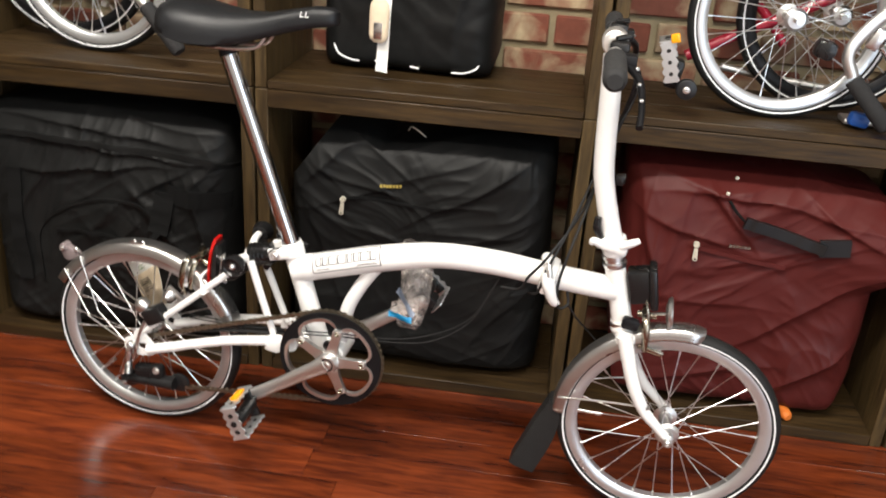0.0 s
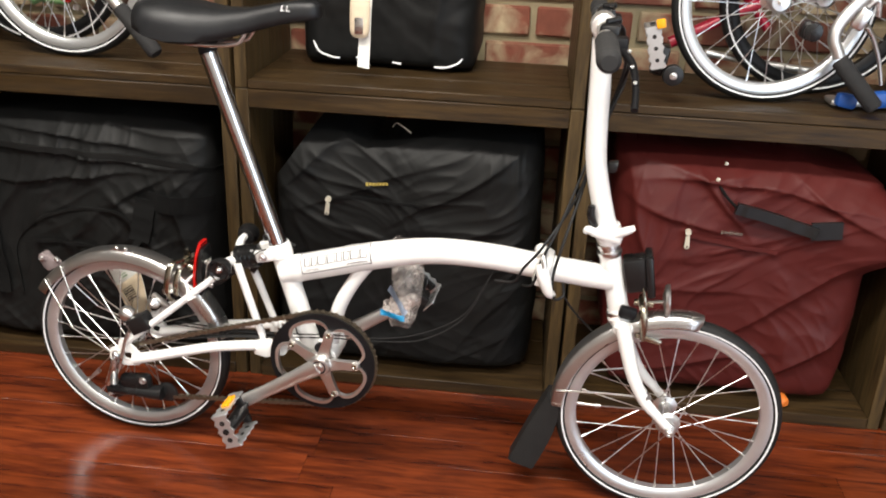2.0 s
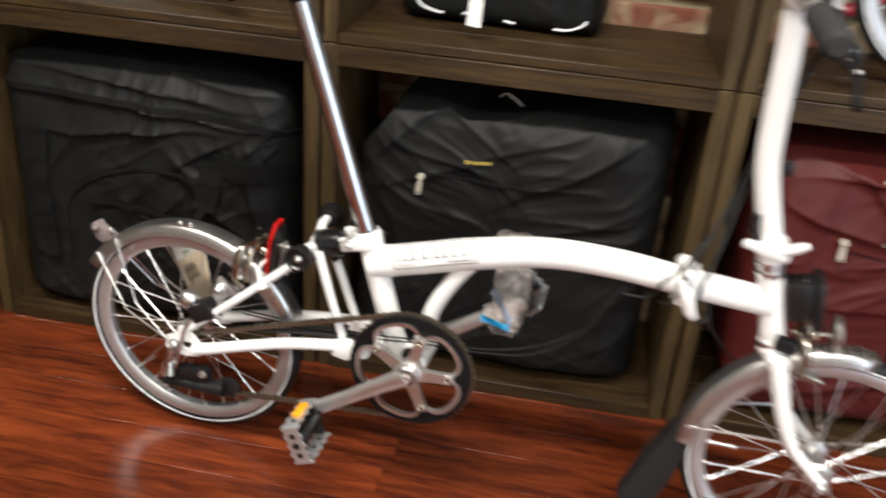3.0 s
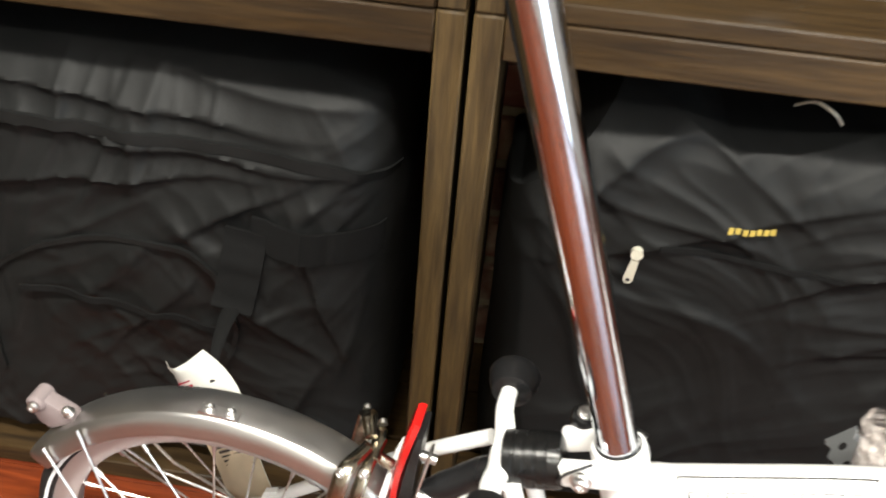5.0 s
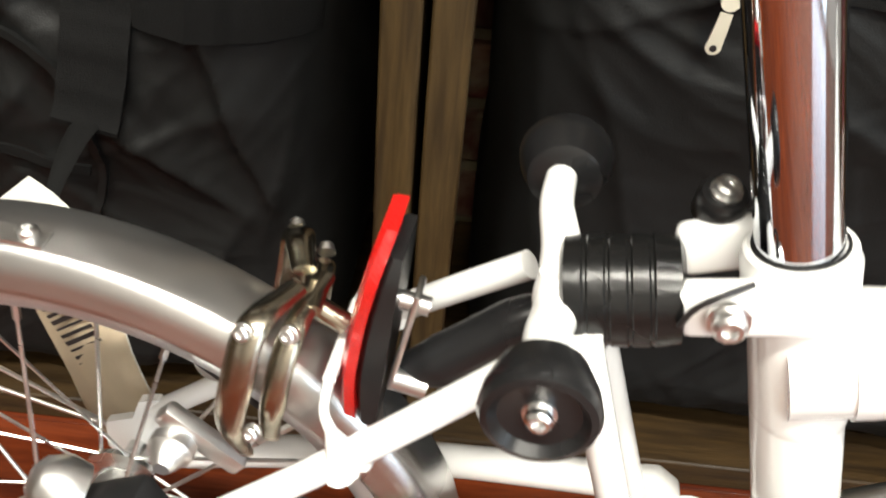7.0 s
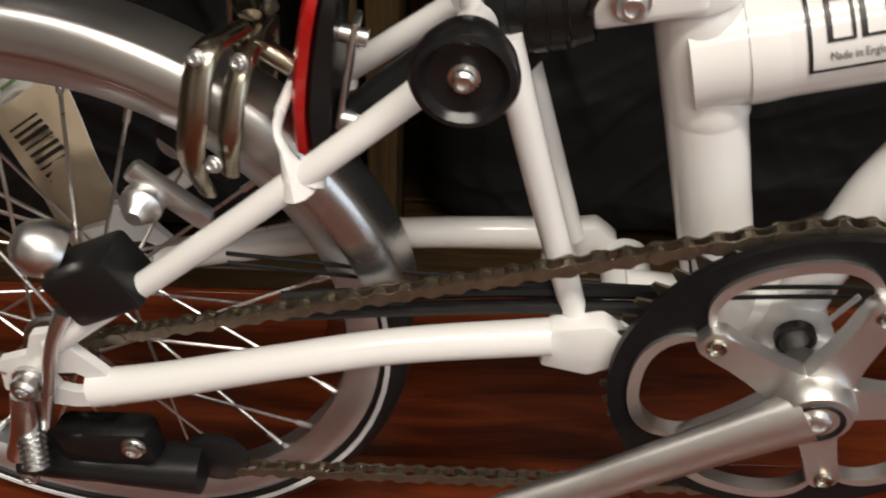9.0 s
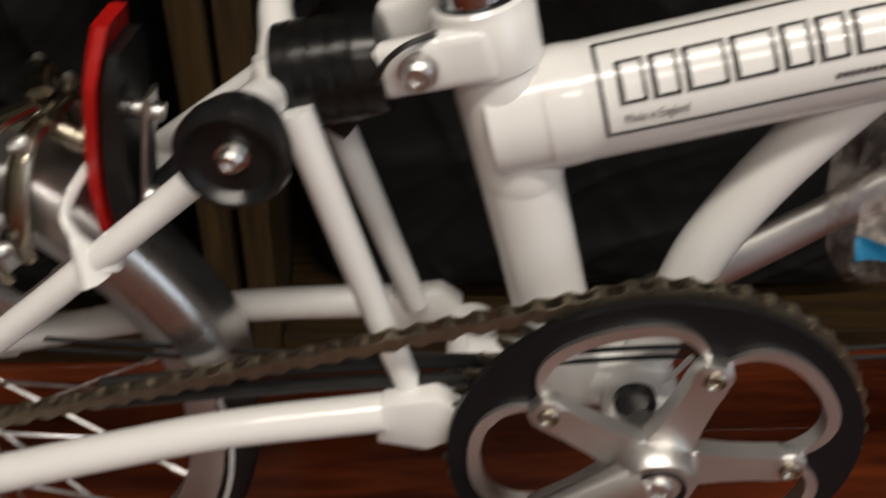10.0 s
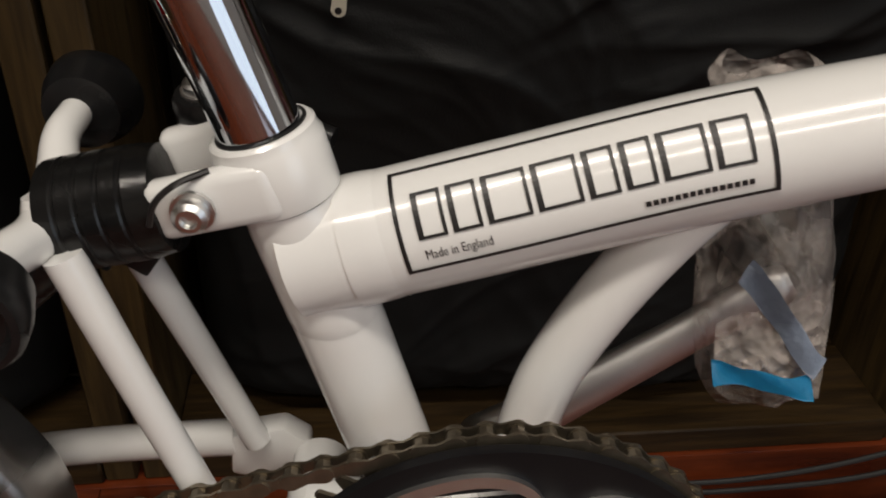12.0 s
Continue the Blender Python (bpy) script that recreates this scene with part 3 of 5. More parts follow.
# saddle: sections from the back to the nose (x, half width, top z, drop of the sides, sag of the middle)
def saddle(parent):
    rows = [(0.083, 0.030, 0.880, 0.026), (0.093, 0.060, 0.896, 0.046), (0.118, 0.076, 0.903, 0.060), (0.155, 0.076, 0.901, 0.066), (0.195, 0.064, 0.894, 0.060),
            (0.235, 0.047, 0.889, 0.048), (0.275, 0.035, 0.891, 0.038), (0.320, 0.027, 0.901, 0.034), (0.360, 0.023, 0.909, 0.031), (0.390, 0.018, 0.909, 0.027), (0.401, 0.009, 0.903, 0.018)]
    bm, rings = B(), []
    for x, w, z, d in rows:
        ring = []
        for k in range(15):
            a = math.pi * k / 14
            ring.append(bm.verts.new((x, -w * math.cos(a), z - d + d * math.sin(a) ** 0.62 - 0.004 * math.exp(-((a - math.pi / 2) / 0.5) ** 2))))
        ring += [bm.verts.new((x, w * 0.8 * (1 - 2 * k / 4), z - d - 0.006)) for k in range(5)]
        rings.append(ring)
    q = len(rings[0])
    for a, b in zip(rings, rings[1:]):
        for k in range(q):
            bm.faces.new((a[k], a[(k + 1) % q], b[(k + 1) % q], b[k]))
    bm.faces.new(rings[0][::-1])
    bm.faces.new(rings[-1])
    bmesh.ops.subdivide_edges(bm, edges=bm.edges, cuts=1, use_grid_fill=True, smooth=0.8)
    ob = part("saddle", bm, SADDLE, parent, "black vinyl saddle", 60)
    # pale mark on the nose: plain bars
    bm = B()
    for dx in (0, 0.009):
        box(bm, (0.342 + dx, -0.0232, 0.894), (0.0016, 0.0022, 0.010), (18, 20, 0))
        box(bm, (0.344 + dx, -0.0240, 0.8905), (0.006, 0.0022, 0.0014), (18, 0, 0))
    part("saddle_mark", bm, STRIPE, ob)
    for s in (-1, 1):
        bm = B()
        tube(bm, [(0.112, s * 0.030, 0.862), (0.150, s * 0.024, 0.829), (0.20, s * 0.022, 0.823), (0.255, s * 0.021, 0.828), (0.272, s * 0.020, 0.842), (0.288, s * 0.017, 0.872), (0.318, s * 0.012, 0.884)], 0.0037, 10)
        part("saddle_rail", bm, STEEL, parent, "bright steel saddle rail")


saddle(bike)

# stem, hinge, handlebar
bm = B()
tube(bm, [(0.9035, 0, 0.560), (0.8965, 0, 0.580), (0.882, 0, 0.632), (0.872, 0, 0.680), (0.8675, 0, 0.740), (0.8655, 0, 0.795), (0.8625, 0, 0.850), (0.860, 0, 0.880)], [0.0185, 0.0178, 0.0176, 0.0176, 0.0175, 0.0174, 0.0165, 0.0155], 28)
stem = part("stem", bm, WHITE, bike)
bm = B()
tube(bm, [(0.911, 0, 0.532), (0.908, 0, 0.548), (0.904, 0, 0.565)], [0.020, 0.025, 0.021], 24)
box(bm, (0.906, -0.012, 0.553), (0.050, 0.030, 0.020), (0, 12, 0), 0.007)
tube(bm, [(0.884, -0.020, 0.556), (0.872, -0.024, 0.562), (0.868, -0.022, 0.556)], [0.008, 0.007, 0.005], 12)
tube(bm, [(0.918, -0.020, 0.556), (0.936, -0.026, 0.568), (0.948, -0.024, 0.574)], [0.008, 0.0075, 0.005], 12)
part("stem_hinge", bm, WHITE, bike, "white cast hinge with a clamp lever")
bm = B()
tube(bm, [(0.884, -0.012, 0.562), (0.874, -0.018, 0.585), (0.874, -0.018, 0.604)], [0.006, 0.007, 0.006], 10)
part("clamp_knob", bm, PLASTIC, bike)
bm = B()
rod(bm, (0.902, 0.015, 0.668), (0.909, 0.015, 0.668), 0.009, 12)
box(bm, (0.900, 0.006, 0.668), (0.014, 0.018, 0.018), (0, 0, 0), 0.003)
part("catch", bm, PLASTIC, bike)
sm = Matrix.Rotation(radians(STEER), 3, "Z")


def BAR(a, y, z):
    """A place on the steered handlebar: a ahead of the stem, y across."""
    return V(0.8605, 0, 0) + sm @ V(a, y, 0) + V(0, 0, z)


bm = B()
tube(bm, [BAR(0, -0.262, 0.893), BAR(0, -0.12, 0.898), BAR(0, 0, 0.900), BAR(0, 0.12, 0.898), BAR(0, 0.262, 0.893)], 0.011, 16)
bar = part("handlebar", bm, ALU, bike, "silver handlebar")
bm = B()
rod(bm, BAR(0, -0.022, 0.900), BAR(0, 0.022, 0.900), 0.0205, 22, bev=0.002)
part("bar_clamp", bm, ALU, bike)
for s in (-1, 1):
    bm = B()
    a, b = BAR(0, s * 0.135, 0.8975), BAR(0, s * 0.268, 0.893)
    lathe(bm, a, b - a, [(0, 0.0145), (0.002, 0.0165), (0.118, 0.0170), (0.128, 0.0155), (0.133, 0.0105)], 24)
    part("grip", bm, FOAM, bike, "black foam grip")
    bm = B()
    box(bm, BAR(0.012, s * 0.112, 0.892), (0.042, 0.026, 0.022), (0, 0, 0), 0.005)
    tube(bm, [BAR(0.018, s * 0.112, 0.888), BAR(0.038, s * 0.150, 0.872), BAR(0.044, s * 0.19, 0.846), BAR(0.043, s * 0.225, 0.822)], [0.0065, 0.006, 0.005, 0.0055], 10)
    lev = part("brake_lever", bm, BLACKPAINT, bike, "black brake lever")
    for k in range(3):
        bolt(lev, BAR(0.0335 + k * 0.0045, s * (0.135 + k * 0.026), 0.883 - k * 0.017) + V(0, s * 0.004, 0.004), (0.4, s * 0.5, 0.6), 0.0026, 0.003)
    bm = B()
    box(bm, BAR(0.006, s * 0.085, 0.904), (0.03, 0.03, 0.024), (0, 0, 0), 0.006)
    rod(bm, BAR(0.0, s * 0.085, 0.918), BAR(0.02, s * 0.075, 0.922), 0.0045, 10)
    part("shifter", bm, PLASTIC, bike)


def cable(pts, r=0.0025, name="cable"):
    bm = B()
    tube(bm, pts, r, 8, 8)
    return part(name, bm, RUBBER, bike, "black cable housing")


cable([BAR(0.01, -0.10, 0.885), (0.905, -0.03, 0.86), (0.900, 0.032, 0.80), (0.872, 0.036, 0.70), (0.846, 0.020, 0.60), (0.800, -0.034, 0.525), (0.770, -0.032, 0.480), (0.755, -0.020, 0.447), (0.72, -0.012, 0.44)])
cable([BAR(0.01, -0.09, 0.888), (0.900, -0.02, 0.85), (0.888, 0.034, 0.77), (0.860, 0.036, 0.67), (0.826, -0.010, 0.565), (0.800, -0.034, 0.50), (0.788, -0.028, 0.45), (0.77, -0.012, 0.437)])
cable([BAR(0.01, 0.09, 0.885), (0.905, 0.04, 0.82), (0.872, 0.026, 0.72), (0.856, 0.026, 0.62), (0.835, -0.028, 0.54), (0.822, -0.036, 0.475), (0.826, -0.034, 0.43), (0.842, -0.020, 0.43), (0.838, -0.012, 0.455)], 0.0027)
cable([(0.842, -0.018, 0.43), (0.860, 0.01, 0.39), (0.885, 0.03, 0.355), (0.91, 0.03, 0.33)], 0.002)
for dz in (0.0, 0.007):
    cable([(0.10, -0.012, 0.262 + dz), (0.20, -0.014, 0.262 + dz), (0.27, -0.018, 0.268 + dz), (0.34, -0.020, 0.273 + dz), (0.42, -0.016, 0.280 + dz), (0.52, -0.018, 0.288 + dz), (0.60, -0.016, 0.305 + dz * 2), (0.67, -0.014, 0.36 + dz), (0.715, -0.012, 0.455)], 0.0013, "gear_cable")
for dy, dz in ((0.0, 0.0), (0.006, 0.006)):
    cable([(0.135, -0.040 + dy, 0.254 + dz), (0.20, -0.040 + dy, 0.266 + dz), (0.26, -0.036 + dy, 0.272 + dz), (0.335, -0.028 + dy, 0.272 + dz)], 0.0040, "cable_housing")

# main hinge
bm = B()
box(bm, (0.803, -0.004, 0.474), (0.030, 0.058, 0.060), (0, 8, 0), 0.010)
tube(bm, [(0.800, -0.030, 0.492), (0.806, -0.036, 0.470), (0.816, -0.034, 0.442), (0.823, -0.028, 0.432)], [0.011, 0.012, 0.010, 0.007], 14)
tube(bm, [(0.793, 0.012, 0.500), (0.797, -0.006, 0.508), (0.800, -0.022, 0.500)], [0.010, 0.011, 0.010], 14)
part("frame_hinge", bm, WHITE, bike, "white cast hinge with a clamp")
bm = B()
tube(bm, [(0.802, -0.028, 0.508), (0.804, -0.036, 0.500), (0.806, -0.040, 0.488)], 0.0055, 10)
part("hinge_lever", bm, ALU, bike)

# fork
bm = B()
tube(bm, [(0.938, 0, 0.412), (0.944, 0, 0.396), (0.948, 0, 0.386)], [0.019, 0.024, 0.022], 22)
box(bm, (0.949, 0, 0.384), (0.034, 0.086, 0.026), (0, 16, STEER), 0.009)
part("fork_crown", bm, WHITE, bike)
for s in (-1, 1):
    bm = B()
    q = lambda x, y, z: V(0.948, 0, 0) + sm @ V(x - 0.948, y, 0) + V(0, 0, z)
    tube(bm, [q(0.946, s * 0.040, 0.396), q(0.957, s * 0.045, 0.360), q(0.974, s * 0.049, 0.306), q(0.999, s * 0.052, 0.257), q(1.026, s * 0.053, 0.227), q(1.050, s * 0.053, 0.2025)], [0.0135, 0.0132, 0.0122, 0.0108, 0.009, 0.0085], 18)
    leg = part("fork_blade", bm, WHITE, bike)
    bm = B()
    rod(bm, q(1.050, s * 0.046, 0.2025), q(1.050, s * 0.060, 0.2025), 0.012, 18, bev=0.002)
    part("fork_end", bm, STEEL, bike)
    bolt(bike, q(1.050, s * 0.060, 0.2025), (0, s, 0), 0.0072, 0.012, STEEL, "axle_nut")
    # guard stay
    bm = B()
    tube(bm, [q(1.000, s * 0.052, 0.263), q(0.93, s * 0.042, 0.256), q(0.846, s * 0.026, 0.241)], 0.0019, 8)
    rod(bm, q(0.998, s * 0.058, 0.263), q(1.006, s * 0.050, 0.263), 0.006, 10)
    part("guard_stay", bm, STEEL, bike)
FC = FRONT
fg = mudguard(bike, FC, 0.2130, 80, 181, STEER, GUARD, 0.045, "silver front mudguard")
bm = B()
rows = []
for k in range(13):
    a = k / 12
    cx, cz = 0.8455 - 0.040 * a - 0.012 * a * a, 0.214 - 0.155 * a
    h = 0.014 + 0.010 * math.sin(min(1.0, a * 1.6) * math.pi / 2)
    ring = []
    for dx, dy in ((-1, -0.8), (-1, 0.8), (-0.6, 1.0), (1, 1.0), (1, 0.86), (-0.4, 0.86), (-0.4, -0.86), (1, -0.86), (1, -1.0), (-0.6, -1.0)):
        ring.append(bm.verts.new((cx + h * dx, 0.0245 * dy, cz - 0.006 * dx)))
    rows.append(ring)
for a, b in zip(rows, rows[1:]):
    for k in range(10):
        bm.faces.new((a[k], a[(k + 1) % 10], b[(k + 1) % 10], b[k]))
bm.faces.new(rows[0][::-1])
bm.faces.new(rows[-1])
part("mud_flap", bm, RUBBER, fg, "black rubber mud flap")
# front carrier block, brake, lamp bracket
bm = B()
box(bm, (0.962, 0, 0.482), (0.040, 0.040, 0.062), (0, -14, 0), 0.005)
box(bm, (0.985, 0, 0.484), (0.014, 0.056, 0.078), (0, -10, 0), 0.005)
part("carrier_block", bm, PLASTIC, bike, "black carrier block")
bm = B()
for s in (-1, 1):
    tube(bm, [(0.978, 0, 0.432), (0.981, s * 0.030, 0.424), (0.984, s * 0.036, 0.398), (0.986, s * 0.026, 0.366)], [0.006, 0.0075, 0.007, 0.0055], 12)
    box(bm, (0.996, s * 0.021, 0.366), (0.048, 0.009, 0.010), (0, 14, 0), 0.003)
rod(bm, (0.965, 0, 0.425), (0.998, 0, 0.425), 0.0062, 12)
tube(bm, [(0.984, -0.03, 0.425), (0.980, -0.028, 0.448), (0.975, -0.015, 0.466)], 0.0022, 8)
part("front_brake", bm, BRONZE, bike, "plated steel brake caliper")
bm = B()
box(bm, (0.955, -0.024, 0.414), (0.030, 0.018, 0.022), (0, 10, 0), 0.005)
part("brake_hanger", bm, BLACKPAINT, bike)
bm = B()
lathe(bm, (1.012, -0.010, 0.440), (1, 0, 0.1), [(0, 0.010), (0.004, 0.026), (0.009, 0.029), (0.012, 0.027)], 26)
rod(bm, (0.985, 0, 0.428), (1.014, -0.008, 0.436), 0.003, 8)
part("front_reflector", bm, STEEL, bike, "round clear front reflector")

# rear guard, its bolts, stays and tail piece
rg = mudguard(bike, REAR, 0.2095, 12, 153, 0, GUARD, 0.047, "grey anodised rear mudguard", 0.010)
for x in (-0.010, 0.008):
    bolt(rg, (x, -0.010, REAR.z + 0.2085), (0, 0, 1), 0.0045, 0.006)
bm = B()
box(bm, (-0.001, -0.010, REAR.z + 0.2092), (0.034, 0.011, 0.0022), (0, 4, 0))
part("bolt_plate", bm, STEEL, rg)
for s in (-1, 1):
    for a, b in (((-0.166, 0.332), (-0.104, 0.247)), ((-0.128, 0.366), (-0.083, 0.262))):
        bm = B()
        rod(bm, (a[0], s * 0.0235, a[1]), (b[0], s * 0.047, b[1]), 0.0015, 8)
        tube(bm, [(b[0], s * 0.047, b[1]), (b[0] + 0.004, s * 0.0485, b[1] - 0.0035), (-0.018, s * 0.0595, 0.2065)], 0.0015, 8)
        part("guard_stay", bm, STEEL, bike)
# tail bracket: a forked pale plate with a round boss, bolted to the guard
bm = B()
plate(bm, [(-0.012, 0.030), (0.004, 0.034), (0.026, 0.014), (0.028, 0.006), (0.000, -0.002), (-0.008, 0.006)], (-0.164, -0.003, 0.346), (1, 0, 0.25), (-0.25, 0, 1), 0.015)
bmesh.ops.bevel(bm, geom=bm.edges[:], offset=0.002, segments=2, affect="EDGES", profile=0.5)
lathe(bm, (-0.172, -0.014, 0.374), (0, 1, 0), [(0, 0.006), (0.002, 0.0085), (0.020, 0.0085), (0.022, 0.006)], 20)
tail = part("tail_bracket", bm, SKYCLIP, bike, "pinkish clear tail bracket on the mudguard")
bolt(tail, (-0.172, -0.015, 0.374), (0, -1, 0), 0.0042, 0.004)
bolt(tail, (-0.140, -0.012, 0.372), (-0.4, -0.3, 1), 0.0045, 0.007)

# rear brake: two plated arms round the guard, with bolts and a spring
for s in (-1, 1):
    bm = B()
    tube(bm, [(0.122, s * 0.006, 0.404), (0.112, s * 0.032, 0.403), (0.107, s * 0.042, 0.380), (0.102, s * 0.042, 0.352), (0.104, s * 0.034, 0.328)], [0.0055, 0.0074, 0.0080, 0.0074, 0.0055], 16, flat=0.55)
    tube(bm, [(0.130, s * -0.012, 0.398), (0.125, s * 0.024, 0.394), (0.120, s * 0.037, 0.366), (0.116, s * 0.033, 0.340)], [0.0045, 0.0058, 0.006, 0.005], 12, flat=0.6)
    arm = part("brake_arm", bm, BRONZE, bike, "plated steel brake arm")
    for pz in ((0.110, s * 0.036, 0.403), (0.126, s * 0.028, 0.398), (0.113, s * 0.043, 0.352)):
        bolt(arm, pz, (-0.2, s, 0.4), 0.0034, 0.005)
    bm = B()
    box(bm, (0.079, s * 0.021, 0.314), (0.048, 0.010, 0.012), (0, 40, 0), 0.003)
    part("brake_block", bm, STEEL if s < 0 else RUBBER, bike)
    bm = B()
    lathe(bm, (0.067, s * 0.026, 0.313), (0, s, 0), [(0, 0.011), (0.006, 0.011), (0.008, 0.0085), (0.012, 0.007), (0.016, 0.004)], 16)
    part("adjuster", bm, STEEL, bike)
bm = B()
rod(bm, (0.116, 0, 0.398), (0.142, 0, 0.382), 0.0055, 12)
part("brake_pivot", bm, BRONZE, bike)
# bridge between the seatstays carrying the reflector
bm = B()
for s in (-1, 1):
    tube(bm, [(0.153, s * 0.047, 0.345), (0.1505, s * 0.0465, 0.354), (0.147, s * 0.0455, 0.364), (0.143, s * 0.041, 0.371), (0.141, s * 0.024, 0.373)], [0.0125, 0.0082, 0.0036, 0.0029, 0.0029], 12, flat=0.7)
    tube(bm, [(0.158, s * 0.046, 0.350), (0.163, s * 0.043, 0.364)], [0.0075, 0.0030], 12)
tube(bm, [(0.141, -0.026, 0.373), (0.141, 0.026, 0.373)], 0.0029, 12)
part("stay_bridge", bm, WHITE, bike)


def bowed(s0, s1, face, back, half, taper):
    """A block along the reflector's height: its face bows out by face(s), its back stands at back(s)."""
    bm, rows = B(), []
    o, up, out = V(0.1550, 0.004, 0.383), V(0.08, 0, 1).normalized(), V(-1, 0, 0.08).normalized()
    n = 16
    for i in range(n + 1):
        q = s0 + (s1 - s0) * i / n
        e = min(1.0, 2.6 * min(i, n - i) / n + taper)
        w = half * e
        f, b = face(q), back(q)
        ring = [(-w, b), (-w, f - 0.0022), (-w * 0.86, f), (w * 0.86, f), (w, f - 0.0022), (w, b)]
        rows.append([bm.verts.new(o + up * q + out * d + V(0, y, 0)) for y, d in ring])
    for a, b in zip(rows, rows[1:]):
        for k in range(6):
            bm.faces.new((a[k], a[(k + 1) % 6], b[(k + 1) % 6], b[k]))
    bm.faces.new(rows[0][::-1])
    bm.faces.new(rows[-1])
    return bm


bow = lambda q: 0.0105 - 1.3 * q * q - 0.04 * abs(q + 0.018)
refl = part("reflector_body", bowed(-0.056, 0.050, lambda q: bow(q) - 0.0070, lambda q: -0.0085, 0.0215, 0.75), PLASTIC, bike, "black reflector housing")
part("reflector_lens", bowed(-0.060, 0.061, bow, lambda q: bow(q) - 0.0068, 0.0232, 0.55), RED, refl, "red reflector lens")
bm = B()
box(bm, (0.1685, 0.0, 0.382), (0.003, 0.016, 0.058), (0, 10, 0), 0.001)
rod(bm, (0.165, 0, 0.402), (0.178, 0, 0.400), 0.0045, 10)
rod(bm, (0.165, -0.004, 0.358), (0.180, -0.004, 0.355), 0.0055, 10)
part("reflector_bracket", bm, STEEL, bike)
# dark lever and housing under the yoke
bm = B()
tube(bm, [(0.165, 0.004, 0.356), (0.185, 0.004, 0.366), (0.215, 0.006, 0.392), (0.232, 0.008, 0.404)], [0.006, 0.0125, 0.0125, 0.009], 14)
part("stop_block", bm, PLASTIC, bike)

# gear: sprockets, tensioner arm, changer box
bm = B()
lathe(bm, (0, -0.030, REAR.z), (0, -1, 0), [(0, 0.020), (0.004, 0.021), (0.0045, 0.017), (0.010, 0.018), (0.0105, 0.012)], 26)
part("sprocket", bm, CHAINM, bike)
bm = B()
box(bm, (0.048, -0.052, 0.280), (0.042, 0.030, 0.034), (0, -28, 0), 0.004)
part("changer_box", bm, PLASTIC, bike, "black plastic gear changer box")
bm = B()
lathe(bm, (0.026, -0.045, 0.288), (-0.8, -0.2, 0.5), [(0, 0.014), (0.010, 0.016), (0.020, 0.012), (0.024, 0.006)], 18)
tube(bm, [(0.028, -0.060, 0.262), (0.018, -0.064, 0.24), (0.008, -0.066, 0.205), (-0.002, -0.066, 0.17)], [0.005, 0.004, 0.004, 0.003], 10)
part("changer_link", bm, STEEL, bike)
bm = B()
tube(bm, [(-0.032, -0.052, 0.121), (0.02, -0.054, 0.122), (0.080, -0.052, 0.124)], [0.015, 0.0135, 0.018], 16, flat=0.75)
box(bm, (0.024, -0.050, 0.140), (0.062, 0.022, 0.036), (0, -6, 0), 0.007)
tens = part("chain_tensioner", bm, PLASTIC, bike, "black plastic chain tensioner arm")
for x, z in ((-0.028, 0.112), (0.084, 0.121)):
    bm = B()
    lathe(bm, (x, -0.036, z), (0, -1, 0), [(0, 0.014), (0.003, 0.021), (0.008, 0.021), (0.011, 0.014)], 14)
    part("jockey_wheel", bm, PLASTIC, tens)
bolt(tens, (0.045, -0.062, 0.153), (0, -1, 0), 0.006, 0.006)
bolt(tens, (-0.028, -0.062, 0.112), (0, -1, 0), 0.005, 0.005)
bm = B()
tube(bm, [(-0.008, -0.066, 0.198), (-0.014, -0.068, 0.170), (-0.030, -0.064, 0.135)], [0.007, 0.008, 0.006], 10)
coil = [(0.0038 * k + 0.0019 * j, 0.0085 if j else 0.0062) for k in range(8) for j in (0, 1)]
lathe(bm, (-0.012, -0.066, 0.172), (0.1, -0.4, -1), coil, 14)
part("tensioner_pivot", bm, STEEL, bike)

# cranks and chainring
RY = -0.050
ARMS = [radians(a) for a in (76, 148, 220, 292, 4)]


def petal(a):
    """Radius of the petal openings' outer edge at the angle a: high between two arms, low at an arm."""
    d = min(abs((a - b + math.pi) % (2 * math.pi) - math.pi) for b in ARMS)
    q = 1 - d / radians(36)
    return 0.0850 - 0.026 * q ** 4


def petal_ring(bm, y0, y1, inner, outer, n=240):
    loops = [[bm.verts.new((BB.x + r(2 * math.pi * k / n) * math.cos(2 * math.pi * k / n), y, BB.z + r(2 * math.pi * k / n) * math.sin(2 * math.pi * k / n))) for k in range(n)] for y in (y0, y1) for r in (outer, inner)]
    fo, fi, bo, bi = loops
    for k in range(n):
        j = (k + 1) % n
        for a, b in ((fo, fi), (fi, bi), (bi, bo), (bo, fo)):
            bm.faces.new((a[k], a[j], b[j], b[k]))
    return bm


ring = part("chainring", petal_ring(B(), RY - 0.0068, RY + 0.002, petal, lambda a: max(0.0715, petal(a) + 0.0062)), ALU, bike, "satin silver chainring with five petal openings")
part("chain_guard", petal_ring(B(), RY - 0.0042, RY + 0.0005, lambda a: max(0.0705, petal(a) + 0.0050), lambda a: 0.1012), BLACKPAINT, ring, "black chain guard ring")
bm = B()
for k in range(50):
    a = 2 * math.pi * (k + 0.5) / 50
    c = V(BB.x + 0.1012 * math.cos(a), RY + 0.006, BB.z + 0.1005 * math.sin(a))
    x, z = V(math.cos(a), 0, math.sin(a)), V(-math.sin(a), 0, math.cos(a))
    plate(bm, [(-0.006, -0.0042), (0.0035, -0.0014), (0.0035, 0.0014), (-0.006, 0.0042)], c, x, z, 0.0022)
